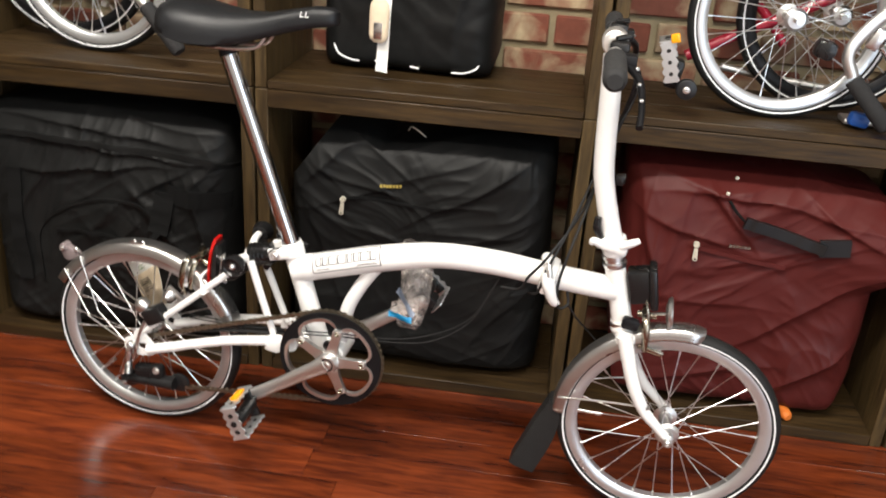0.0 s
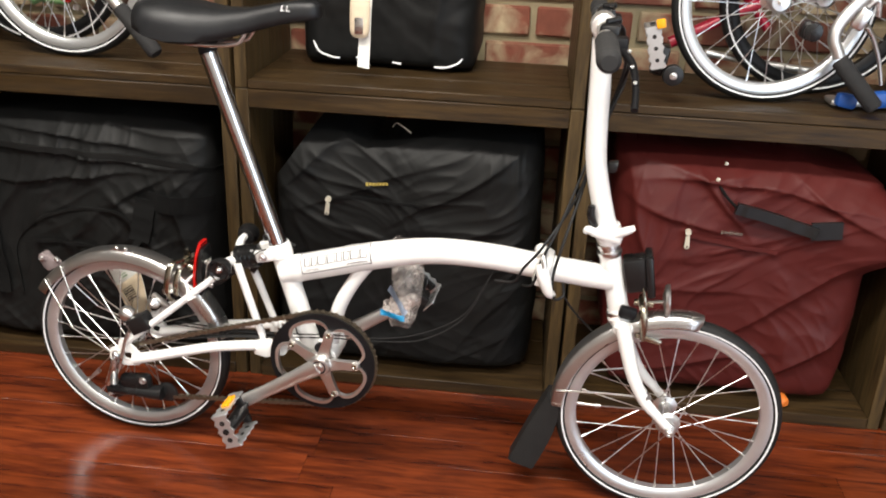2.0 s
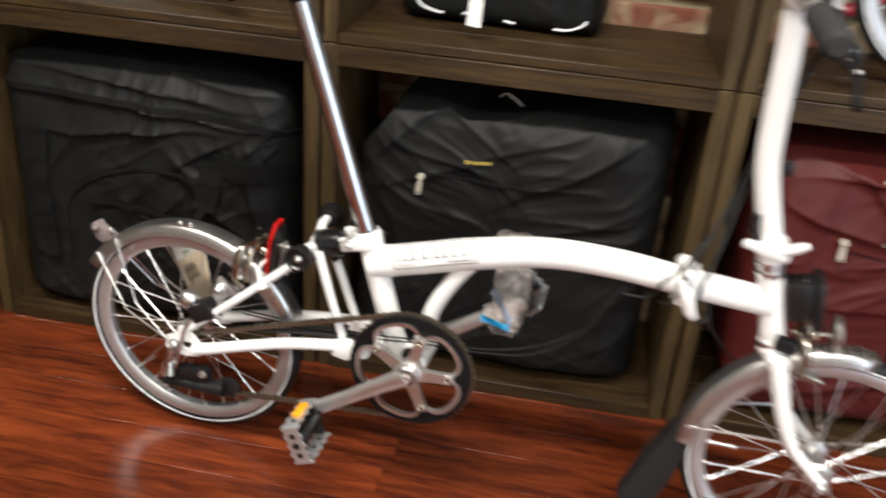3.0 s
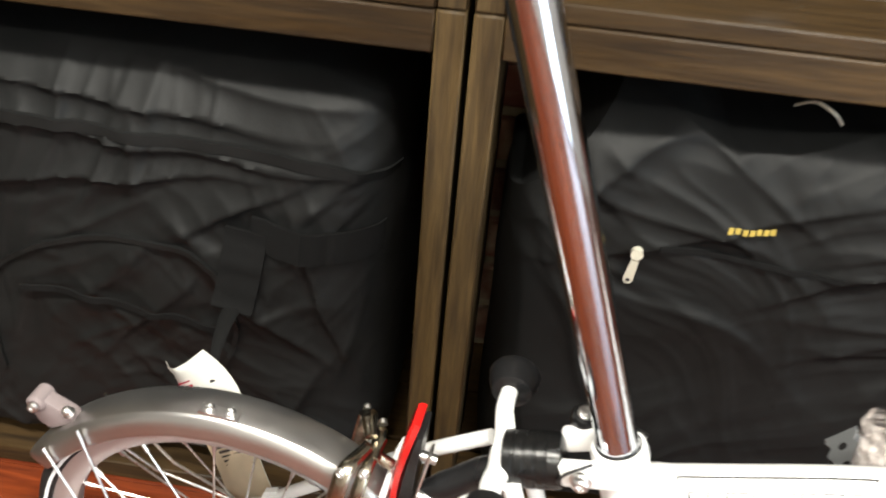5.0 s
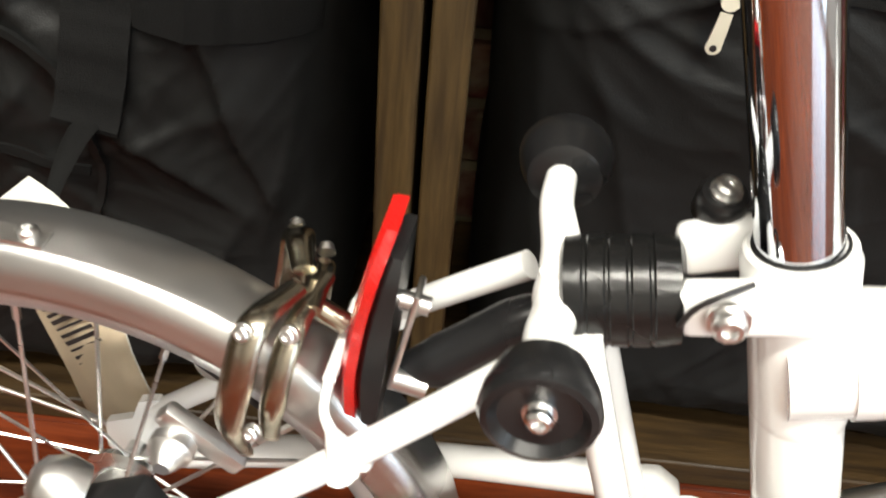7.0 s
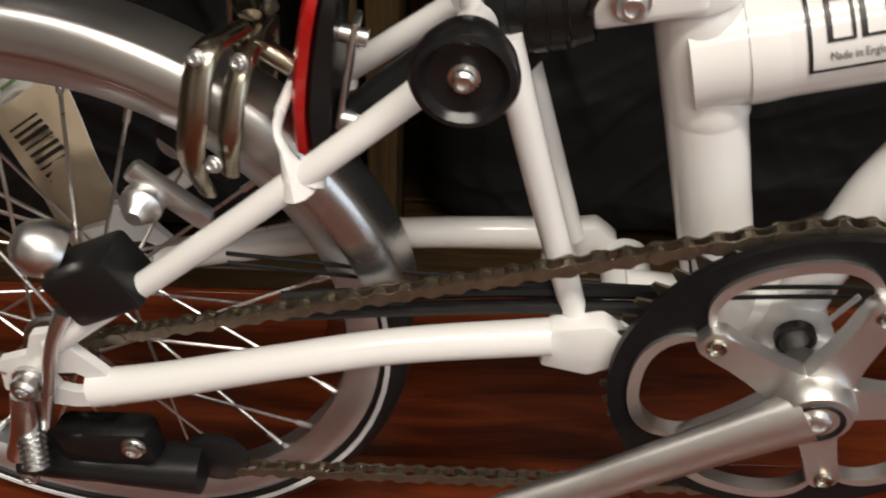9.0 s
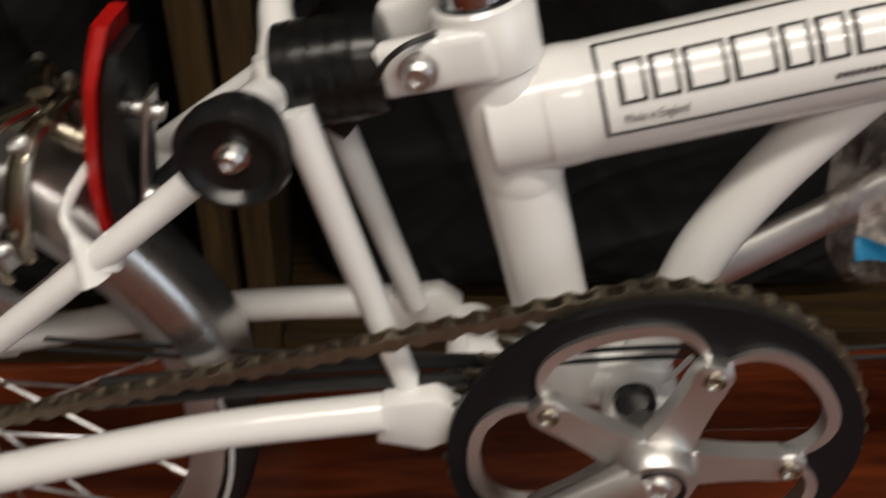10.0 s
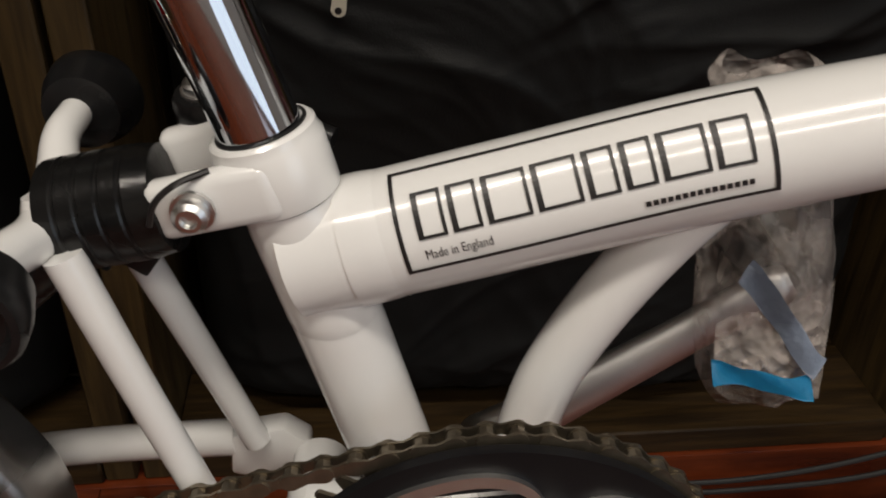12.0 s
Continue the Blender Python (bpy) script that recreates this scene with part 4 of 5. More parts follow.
lathe(bm, (BB.x, RY + 0.006, BB.z), (0, 1, 0), [(-0.0011, 0.0915), (-0.0011, 0.0965), (0.0011, 0.0965), (0.0011, 0.0915)], 80, True)
part("chainring_teeth", bm, CHAINM, ring)
bm = B()
lathe(bm, (BB.x, RY + 0.012, BB.z), (0, -1, 0), [(0, 0.017), (0.020, 0.021), (0.031, 0.0205), (0.036, 0.017), (0.0365, 0.013)], 32)
part("crank_boss", bm, ALU, ring, "satin silver crank boss")
for a in ARMS:
    bm = B()
    d, t = V(math.cos(a), 0, math.sin(a)), V(-math.sin(a), 0, math.cos(a))
    plate(bm, [(0.010, -0.0150), (0.020, -0.0118), (0.034, -0.0095), (0.050, -0.0085), (0.060, -0.0088), (0.067, -0.0098), (0.0735, -0.006), (0.0735, 0.006), (0.067, 0.0098), (0.060, 0.0088), (0.050, 0.0085), (0.034, 0.0095), (0.020, 0.0118), (0.010, 0.0150)], V(BB.x, RY - 0.0075, BB.z), d, t, 0.010)
    bmesh.ops.bevel(bm, geom=bm.edges[:], offset=0.0020, segments=2, affect="EDGES", profile=0.5)
    part("spider_arm", bm, ALU, ring)
for a in ARMS:
    bm = B()
    lathe(bm, (BB.x + 0.0655 * math.cos(a), RY - 0.012, BB.z + 0.0655 * math.sin(a)), (0, -1, 0), [(0, 0.0052), (0.0022, 0.0052), (0.0028, 0.0044), (0.0018, 0.0028), (0.0010, 0.0022)], 14)
    part("chainring_bolt", bm, BRONZE, ring)
bm = B()
lathe(bm, (0.402, -0.034, 0.268), (0, -1, 0), [(0, 0.0105), (0.005, 0.0105), (0.006, 0.0085), (0.004, 0.007)], 20)
part("pivot_plug", bm, PLASTIC, bike, "black plastic plug")
bm = B()
rod(bm, (0.414, -0.036, 0.280), (0.424, -0.036, 0.300), 0.0014, 8)
part("cable_tie", bm, STRIPE, bike, "white cable tie end")
bm = B()
lathe(bm, (BB.x, RY - 0.0235, BB.z), (0, -1, 0), [(0, 0.0135), (0.0022, 0.0135), (0.0024, 0.0125), (0.0008, 0.0105), (0.0005, 0.0088)], 24)
part("crank_cap", bm, PLASTIC, ring)
bolt(ring, (BB.x, RY - 0.0235, BB.z), (0, -1, 0), 0.0066, 0.0045)


def crank(s, ang, y0, y1):
    a = radians(ang)
    d = V(math.cos(a), 0, math.sin(a))
    e = V(BB.x, y1, BB.z) + d * 0.170
    bm = B()
    tube(bm, [V(BB.x, y0, BB.z) + d * 0.004, V(BB.x, y0 * 0.75 + y1 * 0.25, BB.z) + d * 0.05, V(BB.x, y0 * 0.3 + y1 * 0.7, BB.z) + d * 0.12, e, e + d * 0.010], [0.0110, 0.0092, 0.0080, 0.0086, 0.0060], 22, 8, flat=1.62)
    part("crank", bm, ALU, bike, "satin silver crank arm")
    return e


e_right = crank(-1, 212, RY - 0.018, -0.083)
bm = B()
rod(bm, (BB.x, 0.034, BB.z), (BB.x, 0.062, BB.z), 0.0165, 22, bev=0.002)
part("crank_boss", bm, ALU, bike)
e_left = crank(1, 32, 0.056, 0.076)


def pedal(parent, c, tilt, s, label, yaw=0.0, orange=True, upright=False):
    """A cage pedal at c, its axle along y, its plates turned by tilt about the axle."""
    m = Matrix.Translation(c) @ Matrix.Rotation(radians(yaw), 4, "Z") @ Matrix.Rotation(radians(tilt), 4, "Y")
    if upright:
        m = Matrix.Translation(c) @ Matrix.Rotation(radians(tilt), 4, "Y") @ Matrix(((0, 0, 1, 0), (-1, 0, 0, 0), (0, -1, 0, 0), (0, 0, 0, 1)))
    bm = B()
    rod(bm, (0, 0, 0), (0, s * 0.095, 0), 0.006, 14)
    lathe(bm, (0, s * 0.014, 0), (0, s, 0), [(0, 0.010), (0.004, 0.013), (0.070, 0.012), (0.078, 0.010)], 18)
    box(bm, (0, s * 0.018, 0), (0.056, 0.010, 0.018), bev=0.003)
    box(bm, (0, s * 0.086, 0), (0.056, 0.008, 0.018), bev=0.003)
    bmesh.ops.transform(bm, matrix=m, verts=bm.verts)
    body = part("pedal", bm, PLASTIC, parent, label)
    for x in (-0.034, 0.034):
        bm = B()
        out = [(-0.040, -0.012)]
        for k in range(9):
            out.append((-0.036 + k * 0.009, -0.0145 + (0.003 if k % 2 else -0.002)))
        out += [(0.040, -0.012), (0.040, 0.012)]
        for k in range(9):
            out.append((0.036 - k * 0.009, 0.0145 - (0.003 if k % 2 else -0.002)))
        out.append((-0.040, 0.012))
        plate(bm, out, (x, s * 0.051, 0), (0, 1, 0), (0, 0, 1), 0.0022)
        bmesh.ops.transform(bm, matrix=m, verts=bm.verts)
        cage = part("cage_plate", bm, RIM, body, "silver cage plate")
        # the plate is uncut: black discs paint the dark inside its holes
        bm = B()
        for y in (0.028, 0.051, 0.074):
            lathe(bm, (x - 0.0016, s * y, 0), (1, 0, 0), [(0, 0.0042), (0.0032, 0.0042)], 12)
        bmesh.ops.transform(bm, matrix=m, verts=bm.verts)
        part("cage_hole_shade", bm, INK, body)
        if not orange:
            continue
        bm = B()
        box(bm, (x * 1.09, s * 0.046, 0.0), (0.006, 0.036, 0.015), bev=0.002)
        bmesh.ops.transform(bm, matrix=m, verts=bm.verts)
        part("pedal_reflector", bm, ORANGE, body, "orange reflector")
    bm = B()
    out = [(-0.034 + 0.0085 * k, -0.0145 + (0.003 if k % 2 else -0.002)) for k in range(9)]
    out += [(0.034 - 0.0085 * k, 0.0145 - (0.003 if k % 2 else -0.002)) for k in range(9)]
    plate(bm, out, (0, s * 0.092, 0), (1, 0, 0), (0, 0, 1), 0.0022)
    bmesh.ops.transform(bm, matrix=m, verts=bm.verts)
    part("cage_plate", bm, RIM, body, "silver cage plate")
    # black discs again stand for the shaded holes of the end plate
    bm = B()
    for x in (-0.018, 0.018):
        lathe(bm, (x, s * 0.0905, 0), (0, s, 0), [(0, 0.0052), (0.0032, 0.0052)], 12)
    bmesh.ops.transform(bm, matrix=m, verts=bm.verts)
    part("cage_hole_shade", bm, INK, body)
    return body


pedal(bike, e_right + V(0.004, -0.008, -0.004), 68, -1, "cage pedal with orange reflectors")
pedal(bike, e_left + V(0, 0.008, 0), 40, 1, "cage pedal wrapped in clear film", 0.0, False)

# chain: the run is made of links in turn, wide and narrow
def chain_run():
    pts = []
    a0, a1 = radians(104), radians(-96)
    r = 0.1010
    top0 = V(0.004, RY + 0.008, 0.2145)
    up1 = V(BB.x + r * math.cos(a0), RY + 0.006, BB.z + r * math.sin(a0))
    for k in range(29):
        pts.append(top0.lerp(up1, k / 29))
    for k in range(28):
        a = a0 + (a1 - a0) * k / 28
        pts.append(V(BB.x + r * math.cos(a), RY + 0.006, BB.z + r * math.sin(a)))
    lo0 = V(BB.x + r * math.cos(a1), RY + 0.006, BB.z + r * math.sin(a1))
    lo1 = V(0.088, RY + 0.008, 0.112)
    for k in range(26):
        pts.append(lo0.lerp(lo1, k / 25))
    return pts


run = chain_run()
bm = B()
for p in run:
    rod(bm, p + V(0, -0.0040, 0), p + V(0, 0.0040, 0), 0.0037, 8)
chain = part("chain", bm, CHAINM, bike, "oily steel chain")
def link_mesh(half):
    bm = B()
    L = 0.0127
    out = []
    for k in range(7):
        a = math.pi / 2 + math.pi * k / 6
        out.append((0.0043 * math.cos(a), 0.0043 * math.sin(a)))
    out.append((L / 2, -0.0024))
    for k in range(7):
        a = -math.pi / 2 + math.pi * k / 6
        out.append((L + 0.0043 * math.cos(a), 0.0043 * math.sin(a)))
    out.append((L / 2, 0.0024))
    for s in (-1, 1):
        plate(bm, out, (0, s * half, 0), (1, 0, 0), (0, 0, 1), 0.0011)
    return finish("chain_link", bm, CHAINM)
LINKS = [link_mesh(0.0036), link_mesh(0.0026)]
for k, (a, b) in enumerate(zip(run, run[1:])):
    d = b - a
    ob = new("chain_link", LINKS[k % 2])
    ob.parent = chain
    ang = math.atan2(d.z, d.x)
    ob.matrix_basis = Matrix.Translation(a) @ Matrix.Rotation(-ang, 4, "Y") @ Matrix.Diagonal((d.length / 0.0127, 1, 1, 1))


# badge on the main tube: black frame and plain bars, laid on the round of the tube
MTP = smooth_path(MT, 60)
MTL = [0.0]
for a, b in zip(MTP, MTP[1:]):
    MTL.append(MTL[-1] + (b - a).length)
MTRAD = [float(np.interp(i / (len(MTP) - 1), np.linspace(0, 1, len(MT_R)), MT_R)) for i in range(len(MTP))]


def on_tube(s, th, lift):
    """A place on the main tube's skin: s metres along it, th radians up from its right side."""
    k = int(np.searchsorted(MTL, s))
    k = min(max(k, 1), len(MTP) - 1)
    t = (s - MTL[k - 1]) / (MTL[k] - MTL[k - 1])
    c = MTP[k - 1].lerp(MTP[k], t)
    d = (MTP[k] - MTP[k - 1]).normalized()
    up = V(0, -1, 0).cross(d).normalized()
    if up.z < 0:
        up = -up
    return c + (MTRAD[k] + lift) * (math.cos(th) * V(0, -1, 0) + math.sin(th) * up)


LAB_S0, LAB_S1, LAB_T0, LAB_T1 = 0.0465, 0.1835, radians(-10), radians(84)


def lab(a, b, lift=0.0006):
    """a along the badge from 0 to 1, b up it from 0 to 1."""
    return on_tube(LAB_S0 + (LAB_S1 - LAB_S0) * a, LAB_T0 + (LAB_T1 - LAB_T0) * b, lift)


def lab_quad(bm, a0, b0, a1, b1, na=1, nb=1, slant=0.0):
    for i in range(na):
        for j in range(nb):
            f = lambda i, j: lab(a0 + (a1 - a0) * i / na + slant * (j / nb), b0 + (b1 - b0) * j / nb)
            bm.faces.new([bm.verts.new(f(*q)) for q in ((i, j), (i + 1, j), (i + 1, j + 1), (i, j + 1))])


bm = B()
lab_quad(bm, 0, 0, 1, 0.034, 24, 1)
lab_quad(bm, 0, 0.966, 1, 1, 24, 1)
lab_quad(bm, 0, 0.034, 0.012, 0.966, 1, 16)
lab_quad(bm, 0.988, 0.034, 1, 0.966, 1, 16)
part("badge_frame", bm, INK, main_tube, "black line frame of the badge")
x = 0.055
for wide, gap in ((0.085, 0.4), (0.085, 0.5), (0.125, 0.3), (0.125, 0.6), (0.085, 0.5), (0.085, 0.2), (0.125, 0.4), (0.10, 0.5)):
    bm = B()
    b0, b1 = 0.30, 0.72
    lab_quad(bm, x, b0, x + 0.016, b1, 1, 8)
    lab_quad(bm, x + wide - 0.014, b0, x + wide - 0.004, b1, 1, 8)
    lab_quad(bm, x + 0.016, b1 - 0.028, x + wide - 0.014, b1, 4, 1)
    lab_quad(bm, x + 0.016, b0, x + wide - 0.014, b0 + 0.028, 4, 1)
    part("badge_bar", bm, INK, main_tube)
    x += wide + 0.0115
for k in range(15):
    bm = B()
    lab_quad(bm, 0.655 + k * 0.0190, 0.115, 0.655 + k * 0.0190 + 0.0135, 0.165, 1, 2)
    part("badge_small_bar", bm, INK, main_tube)
txt = bpy.data.curves.new("badge_words", "FONT")
txt.body, txt.size, txt.resolution_u = "Made in England", 0.0056, 3
tob = bpy.data.objects.new("badge_words", txt)
tme = bpy.data.meshes.new_from_object(tob)
bpy.data.objects.remove(tob)
wid = max(v.co.x for v in tme.vertices)
for v in tme.vertices:
    a = 0.06 + 0.185 * v.co.x / wid
    b = 0.115 + v.co.y / ((LAB_T1 - LAB_T0) * 0.0262)
    v.co = lab(a, b)
tme.materials.append(INK)
words = new("badge_words", tme)
words.parent = main_tube
bm = B()
k0 = ST0.lerp(ST1, 0.16)
box(bm, (k0.x - 0.0178, -0.0085, k0.z + 0.018), (0.0012, 0.010, 0.045), (0, -16, -28))
part("seat_tube_label", bm, INK, bike)

# the bicycle at its true length and place
bike.matrix_basis = Matrix.Translation((0.4928, 0.003, 0)) @ Matrix.Diagonal((1.0145, 1, 1, 1))

# ---- film wrapped round the far pedal ----
def wrap():
    t = thing("bubble_wrap", (0.555, 0.10, 0.28), "crumpled clear bubble wrap bundle on a pedal", "packaging")
    drift = lambda z: V(-0.019, -0.034, 0.028) * min(1.0, max(0.0, (0.44 - z) / 0.16))
    bm, rings = B(), []
    prof = [(0.454, 0.027, 0.016), (0.450, 0.036, 0.018), (0.440, 0.036, 0.018), (0.425, 0.036, 0.030), (0.400, 0.037, 0.046), (0.370, 0.038, 0.056), (0.340, 0.038, 0.060), (0.312, 0.037, 0.058), (0.290, 0.034, 0.052), (0.276, 0.030, 0.042), (0.268, 0.024, 0.030)]
    for z, rx, ry in prof:
        k = (0.47 - z) / 0.21
        cx, cy = 0.526 + 0.016 * math.sin(k * 2.2) + 0.016 * k, 0.098 - 0.012 * k
        ring = []
        for i in range(28):
            a = 2 * math.pi * i / 28
            w = 0.8 + 0.12 * noise.noise(V(math.cos(a) * 2.2, math.sin(a) * 2.2, z * 26)) + 0.05 * noise.noise(V(math.cos(a) * 6, math.sin(a) * 6, z * 70))
            ring.append(bm.verts.new(V(cx + rx * w * math.cos(a), cy + ry * w * math.sin(a), z + 0.004 * math.sin(3 * a)) + drift(z)))
        rings.append(ring)
    for a, b in zip(rings, rings[1:]):
        for i in range(28):
            bm.faces.new((a[i], a[(i + 1) % 28], b[(i + 1) % 28], b[i]))
    bmesh.ops.subdivide_edges(bm, edges=bm.edges, cuts=1, use_grid_fill=True, smooth=0.6)
    part("film", bm, BUBBLE, t, angle=80)
    # loose flap with the taped hem
    def sheet(name, corners, mat, label=""):
        bm = B()
        n = 10
        g = [[None] * (n + 1) for _ in range(n + 1)]
        p, q, r, s = [Vector(c) for c in corners]
        for i in range(n + 1):
            for j in range(n + 1):
                a, b = i / n, j / n
                c = (p * (1 - a) + q * a) * (1 - b) + (s * (1 - a) + r * a) * b
                g[i][j] = bm.verts.new(c + V(0, 0.0025 * math.sin(5 * a + 2 * b), 0.0012 * math.sin(6 * a)) + 0.0015 * noise.noise(c * 90) * V(0, 1, 1))
        for i in range(n):
            for j in range(n):
                bm.faces.new((g[i][j], g[i + 1][j], g[i + 1][j + 1], g[i][j + 1]))
        bmesh.ops.solidify(bm, geom=bm.faces[:], thickness=0.0012)
        part(name, bm, mat, t, label, 80)
    sheet("flap", ((0.5055, 0.010, 0.3265), (0.5575, 0.014, 0.3190), (0.5600, 0.032, 0.3720), (0.5045, 0.022, 0.3540)), BUBBLE)
    sheet("tape", ((0.5030, 0.006, 0.3304), (0.5511, 0.006, 0.3241), (0.5493, 0.009, 0.3341), (0.5015, 0.009, 0.3413)), BLUETAPE, "strip of blue tape")
    sheet("hem", ((0.5115, 0.026, 0.3740), (0.5500, 0.010, 0.3330), (0.5560, 0.011, 0.3420), (0.5170, 0.027, 0.3860)), PALETAPE, "pale blue taped hem")
    t.matrix_basis = Matrix.Translation((0.5515, 0.103, 0.28))


wrap()

# ---- soft bags in the crates ----
def crumple(u, z, seed, folds, rough):
    """Depth of the cloth's folds at (u, z): a few long creases and a stretched noise."""
    h = 0.0
    for (ua, za), (ub, zb), w, amp in folds:
        du, dz = ub - ua, zb - za
        ln = math.hypot(du, dz)
        t = min(1, max(0, ((u - ua) * du + (z - za) * dz) / (ln * ln)))
        px, pz = u - (ua + t * du), z - (za + t * dz)
        over = (pz * du - px * dz) / ln + 0.014 * noise.noise(V(u * 8, z * 8, seed))
        # a fold falls gently on its upper side and sharply on its lower one
        k = math.exp(-over / (1.2 * w)) if over > 0 else math.exp(over / (0.3 * w))
        end = max(0.0, math.hypot(px, pz) - abs(over)) / 0.03
        h += amp * k * (0.25 + 0.75 * math.sin(math.pi * min(1, max(0, 0.1 + 0.85 * t)))) / (1 + end * end)
    h += 0.012 * noise.noise(V(u * 3.5, z * 3.5, seed))
    # drapery: each patch of cloth has folds that run one way, with finer ones between
    wu, wz = 0.05 * noise.noise(V(u * 5, z * 5, seed + 4)), 0.05 * noise.noise(V(u * 5, z * 5, seed + 9))
    patch = [max(0.02, 0.5 + noise.noise(V(u * 3.4 + 5 * k, z * 3.4, seed - 3 * k))) ** 4 for k in range(3)]
    total = sum(patch) + 0.06
    for k, ang in enumerate((0.55, -0.75, 1.35)):
        ca, sa = math.cos(ang), math.sin(ang)
        a, c = (u + wu) * ca + (z + wz) * sa, -(u + wu) * sa + (z + wz) * ca
        for along, across, amp, o in ((2.4, 8.0, 0.0085, 0.0), (4.0, 19.0, 0.0060, 3.3), (7.0, 42.0, 0.0022, 6.1)):
            n = noise.noise(V(a * along + o, c * across, seed * 1.3 + o + 2 * k))
            h += 2.0 * rough * amp * patch[k] / total * (1 - abs(n)) ** (4 if n > 0 else 9)
    return h


def bag(name, u0, u1, z0, z1, v0, depth, seed, folds, mat, label, outline=None, nu=170, nz=160, rough=1.0, taper=0.0, bulge=0.0):
    t = new(name)
    t.matrix_basis = SHELF @ Matrix.Translation(((u0 + u1) / 2, v0 + depth / 2, z0))
    tagged(t, label, "bag")
    outline = outline or (lambda s: 0.0)

    def front(u, z):
        s, r = (2 * (u - u0) / (u1 - u0) - 1), (2 * (z - z0) / (z1 - z0) - 1)
        edge = (max(0, 1 - abs(s) ** 10) * max(0, 1 - abs(r) ** (8 if r > 0 else 20))) ** 0.5
        return v0 + (1 - edge) * depth * 0.55 - edge * crumple(u, z, seed, folds, rough)

    bm = B()
    rows = []
    for i in range(nu + 1):
        s = -1 + 2 * i / nu
        col = []
        for j in range(nz + 1):
            r = -1 + 2 * j / nz
            # round the corners of the outline and let the top edge dip
            kx = 1 - 0.06 * max(0, abs(r)) ** 8
            kz = 1 - 0.05 * max(0, abs(s)) ** 6
            u = (u0 + u1) / 2 + s * kx * (1 - taper * ((1 - r) / 2) ** 2) * (u1 - u0) / 2 + 0.006 * noise.noise(V(r * 3, seed, s))
            z = (z0 + z1) / 2 + r * kz * (z1 - z0) / 2
            if r > 0:
                z += r * r * outline(s)
            v = front(u, z)
            # cloth that swells out past the crate's upright
            k = bulge and max(0.0, s) ** 3 * math.sin(math.pi * min(1, max(0, (r - 0.12) / 0.84))) ** 1.5
            if k:
                u, v = u + bulge * k, v * (1 - k) + (-0.05 + 0.008 * noise.noise(V(u * 20, z * 20, 1))) * k
            col.append((u, v, z))
        rows.append(col)
    fr = [[bm.verts.new(S(*p)) for p in col] for col in rows]
    bk = {}
    for i in range(nu + 1):
        for j in range(nz + 1):
            if i in (0, nu) or j in (0, nz):
                u, v, z = rows[i][j]
                bk[i, j] = bm.verts.new(S(min(u, u1), v0 + depth, z))
    for i in range(nu):
        for j in range(nz):
            bm.faces.new((fr[i][j], fr[i + 1][j], fr[i + 1][j + 1], fr[i][j + 1]))
    rim = [(i, 0) for i in range(nu)] + [(nu, j) for j in range(nz)] + [(i, nz) for i in range(nu, 0, -1)] + [(0, j) for j in range(nz, 0, -1)]
    for a, b in zip(rim, rim[1:] + rim[:1]):
        bm.faces.new((fr[a[0]][a[1]], bk[a], bk[b], fr[b[0]][b[1]]))
    bm.faces.new([bk[a] for a in rim])
    body = part("body", bm, mat, t, angle=70)
    return t, body, front


def strip(parent, front, pts, width, mat, name, lift=0.003, thick=0.003, label=""):
    """A flat band over a bag's front through (u, z) points."""
    bm = B()
    path = smooth_path([V(u, 0, z) for u, z in pts], 14)
    rows = []
    for i, p in enumerate(path):
        d = (path[min(i + 1, len(path) - 1)] - path[max(i - 1, 0)]).normalized()
        nrm = V(-d.z, 0, d.x)
        a, b = p + nrm * width / 2, p - nrm * width / 2
        row = []
        for q, k in ((a, lift), (b, lift), (b, lift - thick), (a, lift - thick)):
            row.append(bm.verts.new(S(q.x, front(p.x, p.z) - k, q.z)))
        rows.append(row)
    for a, b in zip(rows, rows[1:]):
        for k in range(4):
            bm.faces.new((a[k], a[(k + 1) % 4], b[(k + 1) % 4], b[k]))
    bm.faces.new(rows[0])
    bm.faces.new(rows[-1][::-1])
    return part(name, bm, mat, parent, label)


def puller(parent, front, u, z, size=1.0, tilt=0.0):
    bm = B()
    v = front(u, z) - 0.010
    c = S(u, v, z)
    ax = V(math.sin(tilt), 0, -math.cos(tilt))
    ay = V(math.cos(tilt), 0, math.sin(tilt))
    k = size
    rod(bm, c + V(0, 0.006, 0.004 * k), c + V(0, -0.002, 0.004 * k), 0.0065 * k, 12)
    o = c + ax * 0.004 * k
    out = []
    for i in range(9):
        a = math.pi * i / 8
        out.append((0.024 * k + 0.0052 * k * math.sin(a), 0.0052 * k * math.cos(a)))
    out = [(0, 0.004 * k)] + out + [(0, -0.004 * k)]
    plate(bm, out, o, ax, ay, 0.0018 * k)
    part("zip_puller", bm, NICKEL, parent, "pale metal zip puller")
    # flat black disc paints the dark of the puller's eye; nothing is pierced
    bm = B()
    nn = V(0, -1, 0)
    lathe(bm, o + ax * 0.0245 * k + V(0, -0.0011 * k, 0), nn, [(0, 0.0024 * k), (0.0004, 0.0024 * k)], 12)
    part("puller_eye_shade", bm, INK, parent)


def marks(parent, front, u, z, n, w, h, gap, mat, slope=0.0, name="brand_bar"):
    """Writing that is only a row of plain bars."""
    for k in range(n):
        uu = u + k * (w + gap)
        hh = h * (1.25 if k == 0 else 1.0)
        zz = z + slope * (uu - u)
        bm = B()
        box(bm, S(uu, front(uu, zz) - 0.0035, zz), (w, 0.0016, hh), (0, 0, SHELF_TURN))
        part(name, bm, mat, parent, "small gilt bar of a maker's mark")


